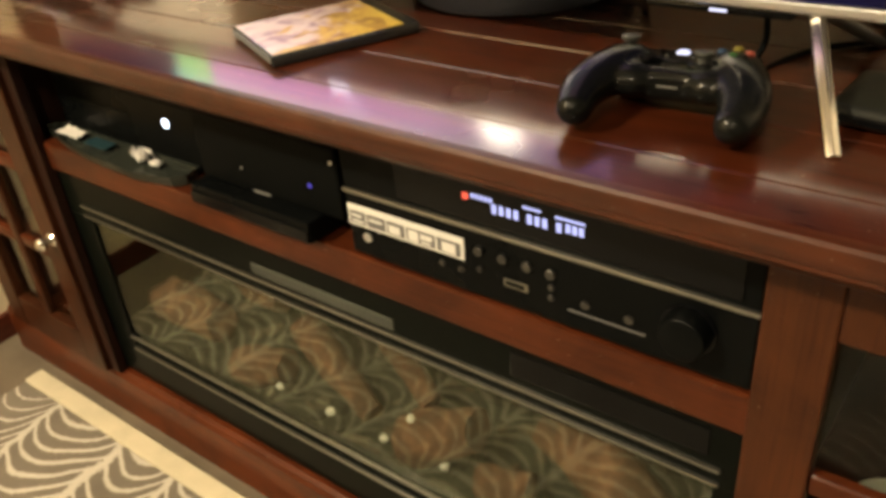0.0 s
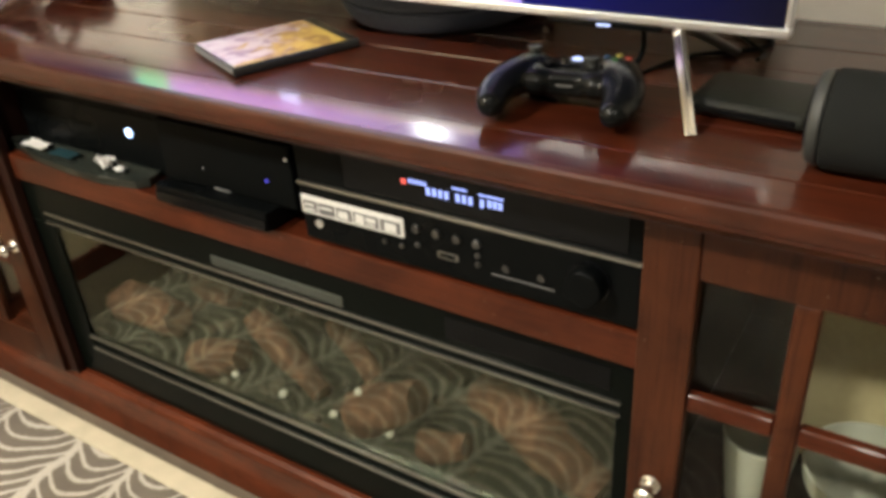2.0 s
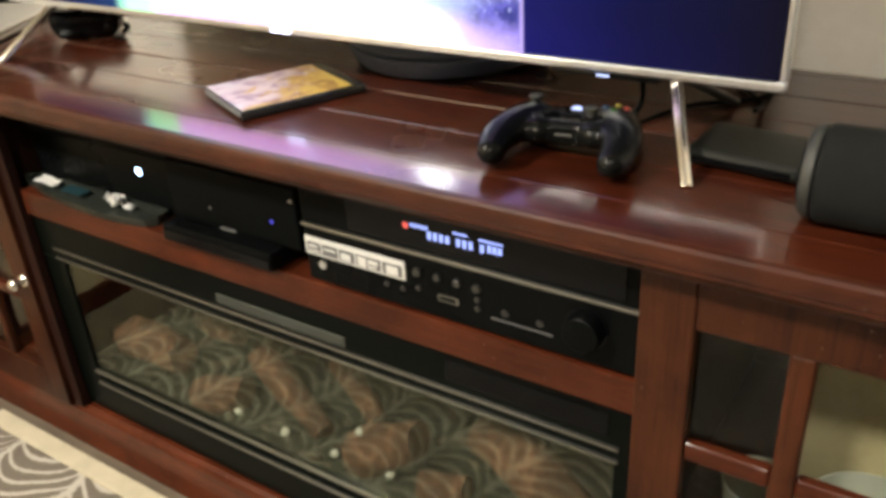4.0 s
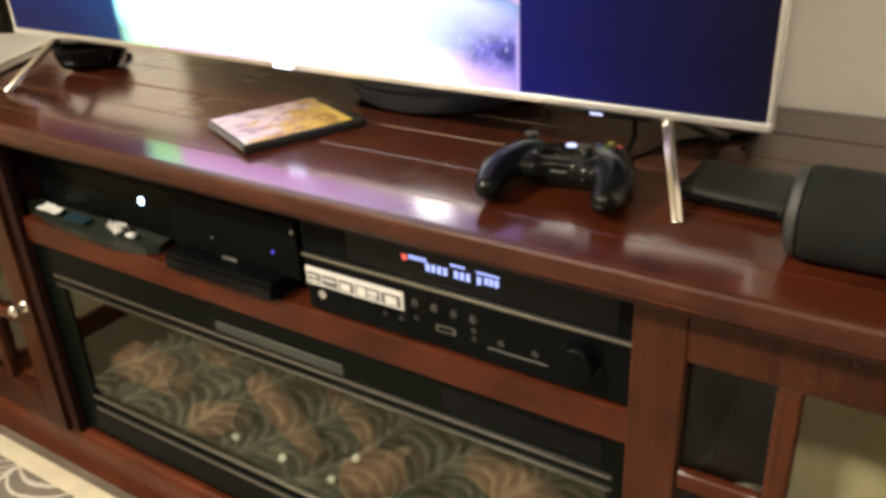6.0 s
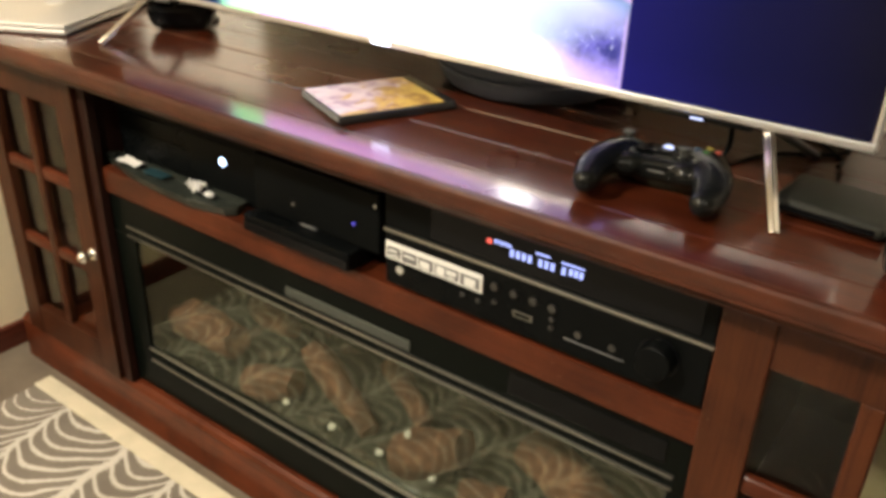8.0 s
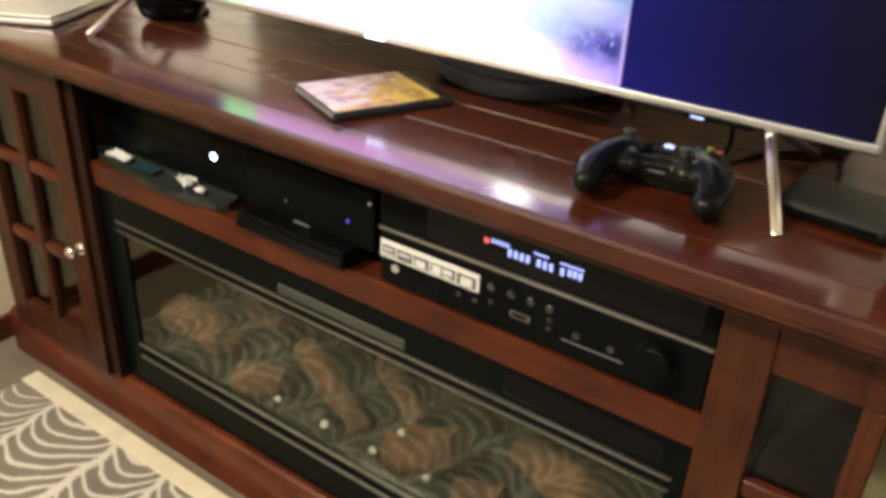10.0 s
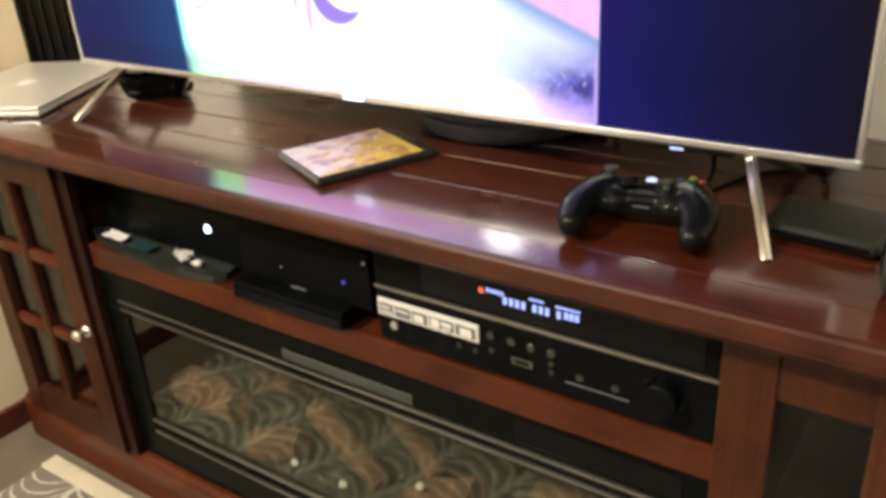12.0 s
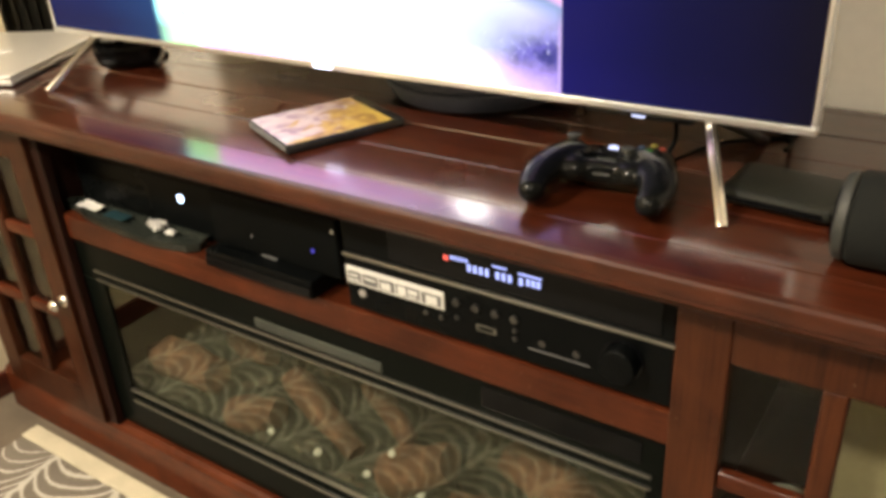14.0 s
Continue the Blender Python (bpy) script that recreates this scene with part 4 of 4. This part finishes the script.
part("face_plate", bm_box(-0.025, 0.025, 0.024, 0.060, 0.036, 0.0425, 0.003), M_GLOSSBLACK, pad, "glossy black centre plate")
part("guide_light", bm_cyl((0, 0.047, 0.0415), (0, -0.25, 1), 0.0066, 0.0060, 0.0022, 24), M_DIMLED, pad, "white lit round button")
part("front_seam", bm_box(-0.026, 0.026, -0.0048, -0.0030, 0.0315, 0.0325, 0.0003), M_GLOSSBLACK, pad)
for s in (-1, 1):
    part("bumper", bm_box(min(s * 0.018, s * 0.066), max(s * 0.018, s * 0.066), 0.055, 0.067, 0.026, 0.040, 0.004, 3), M_GLOSSBLACK, pad, "glossy black shoulder button")
    part("trigger", bm_box(min(s * 0.030, s * 0.060), max(s * 0.030, s * 0.060), 0.055, 0.073, 0.008, 0.026, 0.006, 3), M_PLASTIC, pad)
    part("menu_button", bm_cyl((s * 0.0115, 0.034, 0.0415), (0, 0, 1), 0.0022, 0.0020, 0.0018, 14), M_GREY, pad)
for x, y, h in ((-0.048, 0.047, 0.0), (0.023, 0.021, -0.002)):
    st = bm_cyl((x, y, 0.044 + h), (0, 0, 1), 0.0055, 0.0050, 0.008, 20)
    bm_cyl((x, y, 0.0512 + h), (0, 0, 1), 0.0080, 0.0086, 0.0044, 28, 0.0014, st)
    part("thumbstick", st, M_GREY, pad)
    part("stick_well", bm_cyl((x, y, 0.0435 + h), (0, 0, 1), 0.0130, 0.0118, 0.0022, 28, 0.0006), M_GLOSSBLACK, pad)
dp = bm_box(-0.034, -0.013, 0.0185, 0.0255, 0.041, 0.0455, 0.001)
bm_box(-0.027, -0.020, 0.0115, 0.0325, 0.041, 0.0456, 0.001, 2, dp)
part("direction_pad", dp, M_GLOSSBLACK, pad)
for x, y, c in ((0.046, 0.0350, "green"), (0.0575, 0.0460, "red"), (0.0345, 0.0460, "blue"), (0.046, 0.0570, "yellow")):
    part("face_button", bm_ball((x, y - 0.006, 0.0485), (0.0046, 0.0046, 0.0034), None, 20), M_BTN[c], pad, c + " lettered button")
part("port", bm_box(-0.009, 0.009, -0.0052, -0.0030, 0.0265, 0.0280, 0), M_GREYINK, pad, smooth=False)

wal = thing_posed("network_box", pose(0.050, 0.131, TOP, 0, 0, -6), "black satin network box with glossy front edge", "network box")
wb = bm_box(-0.050, 0.060, -0.042, 0.036, 0.002, 0.017, 0.0073, 5)
for v in wb.verts:
    v.co.z += (0.001 + 0.05 * (v.co.y + 0.04)) * (1 if v.co.z > 0.012 else 0)
part("body", wb, M_BOX, wal)
part("front_strip", bm_box(-0.040, 0.052, -0.0438, -0.0412, 0.007, 0.013, 0.001), M_GLOSSBLACK, wal, "glossy black front strip")
for x in (-0.038, 0.048):
    for y in (-0.028, 0.018):
        part("foot", bm_cyl((x, y, 0), (0, 0, 1), 0.007, 0.007, 0.008, 12), M_PLASTIC, wal)

spk = thing("portable_speaker", (0.212, 0.034, TOP), "black fabric cylinder portable speaker lying on cabinet top", "speaker")
R = 0.040
part("grille", bm_cyl((0.129, 0.034, TOP + R), (1, 0, 0), R, R, 0.165, 56, 0.004), M_CLOTH, spk, "black woven fabric cover")
for x, dx in ((0.1285, -1), (0.2945, 1)):
    rb = bm_cyl((x, 0.034, TOP + R), (dx, 0, 0), R * 0.985, R * 0.90, 0.011, 56, 0.004)
    part("end_rim", rb, M_GREY, spk, "dark grey rubber end rim")
    part("end_cap", bm_cyl((x + dx * 0.006, 0.034, TOP + R), (dx, 0, 0), R * 0.72, R * 0.68, 0.0075, 48, 0.003), M_PLASTIC, spk)

disc = thing("round_hub", (-0.42, 0.335, TOP), "low round slate-blue device standing under the television", "speaker")
dm = bm_cyl((-0.42, 0.335, TOP + 0.001), (0, 0, 1), 0.125, 0.142, 0.030, 72, 0.008)
part("base", dm, M_SLATE, disc)
part("upper", bm_cyl((-0.42, 0.335, TOP + 0.0305), (0, 0, 1), 0.139, 0.120, 0.026, 72, 0.010), M_SLATE, disc)

lap = thing_posed("laptop", pose(-1.130, 0.032, TOP, 0, 0, 27.4), "closed silver aluminium laptop lying on the cabinet top", "laptop")
part("base", bm_box(-0.230, 0.0, 0.0, 0.330, 0.0015, 0.011, 0.004, 3), M_ALU, lap)
part("lid", bm_box(-0.2305, 0.0005, -0.0005, 0.3305, 0.0118, 0.019, 0.003, 3), M_ALU, lap)
part("lid_mark", bm_cyl((-0.115, 0.165, 0.0188), (0, 0, 1), 0.018, 0.018, 0.0008, 32), M_LABEL, lap, "pale round mark on the lid")
for x in (-0.2, -0.015):
    for y in (0.015, 0.31):
        part("foot", bm_cyl((x, y, 0), (0, 0, 1), 0.006, 0.006, 0.002, 12), M_PLASTIC, lap)

peb = thing_posed("wireless_mouse", pose(-1.050, 0.207, TOP, 0, 0, 38) @ Matrix.Scale(1.06, 4), "glossy black rounded wireless mouse on the cabinet top", "mouse")
pb = bm_box(-0.050, 0.050, -0.034, 0.034, 0.001, 0.046, 0.016, 5)
for v in pb.verts:
    k = v.co.z / 0.046
    v.co.x *= 1.12 - 0.22 * (1 - k)
    v.co.y *= 1.12 - 0.22 * (1 - k)
part("shell", pb, M_GLOSSBLACK, peb)

# ---- cables behind the television ----
for ctrl, r in ((((-0.085, 0.19, 0.82), (-0.075, 0.175, 0.77), (-0.083, 0.17, TOP + 0.003), (-0.05, 0.25, TOP + 0.003), (0.02, 0.33, TOP + 0.003), (-0.1, 0.43, TOP + 0.003)), 0.0028),
                (((-0.24, 0.20, 0.83), (-0.26, 0.26, 0.775), (-0.34, 0.30, 0.798), (-0.40, 0.36, 0.797)), 0.003),
                (((-0.16, 0.20, 0.83), (-0.22, 0.27, 0.765), (-0.30, 0.40, TOP + 0.004), (-0.42, 0.44, TOP + 0.004)), 0.003),
                (((0.03, 0.22, TOP + 0.018), (0.02, 0.29, TOP + 0.004), (-0.03, 0.36, TOP + 0.004), (-0.06, 0.44, TOP + 0.004)), 0.0026)):
    single("cable", bm_tube(curve_points(ctrl, 12), r), M_PLASTIC, "thin black cable hanging behind the television", "cable", "cables", base=ctrl[-1])
single("plastic_bag", crumple(-0.045, 0.30, TOP + 0.018, 0.065, 0.04, 0.024, 9.0), M_PAPER, "small crumpled white plastic wrapper on cabinet top", "wrapper", base=(-0.045, 0.30, TOP), smooth=False)

# ---- inside the glazed compartments ----
def lathe(profile, x, y, z, seg=40):
    bm = bmesh.new()
    rings = [[bm.verts.new((x + r * math.cos(2 * math.pi * k / seg), y + r * math.sin(2 * math.pi * k / seg), z + h)) for k in range(seg)] for r, h in profile]
    for a, b in zip(rings, rings[1:]):
        for k in range(seg):
            bm.faces.new((a[k], a[(k + 1) % seg], b[(k + 1) % seg], b[k]))
    bm.faces.new(rings[0][::-1])
    bm.faces.new(rings[-1])
    return bm


single("cup", lathe([(0.028, 0), (0.030, 0.004), (0.038, 0.075), (0.0405, 0.098), (0.038, 0.098), (0.035, 0.075), (0.027, 0.006)], 0.115, 0.085, 0.3005), M_CHINA, "tall white glazed cup on the inner shelf", "cup", base=(0.115, 0.085, 0.3005))
single("bowl", lathe([(0.025, 0), (0.045, 0.02), (0.066, 0.06), (0.070, 0.085), (0.067, 0.085), (0.060, 0.06), (0.04, 0.024), (0.02, 0.008)], 0.225, 0.10, 0.3005), M_CHINA, "white glazed bowl on the inner shelf", "bowl", base=(0.225, 0.10, 0.3005))
single("carton", bm_box(0.128, 0.286, 0.180, 0.36, 0.3005, 0.590, 0.002), M_CARTON, "tan cardboard carton standing on the inner shelf", "box", base=(0.24, 0.27, 0.3005))
single("carton", bm_box(-1.34, -1.20, 0.20, 0.36, 0.3005, 0.60, 0.002), M_CARTON, "tan cardboard carton standing on the inner shelf", "box", base=(-1.27, 0.28, 0.3005))
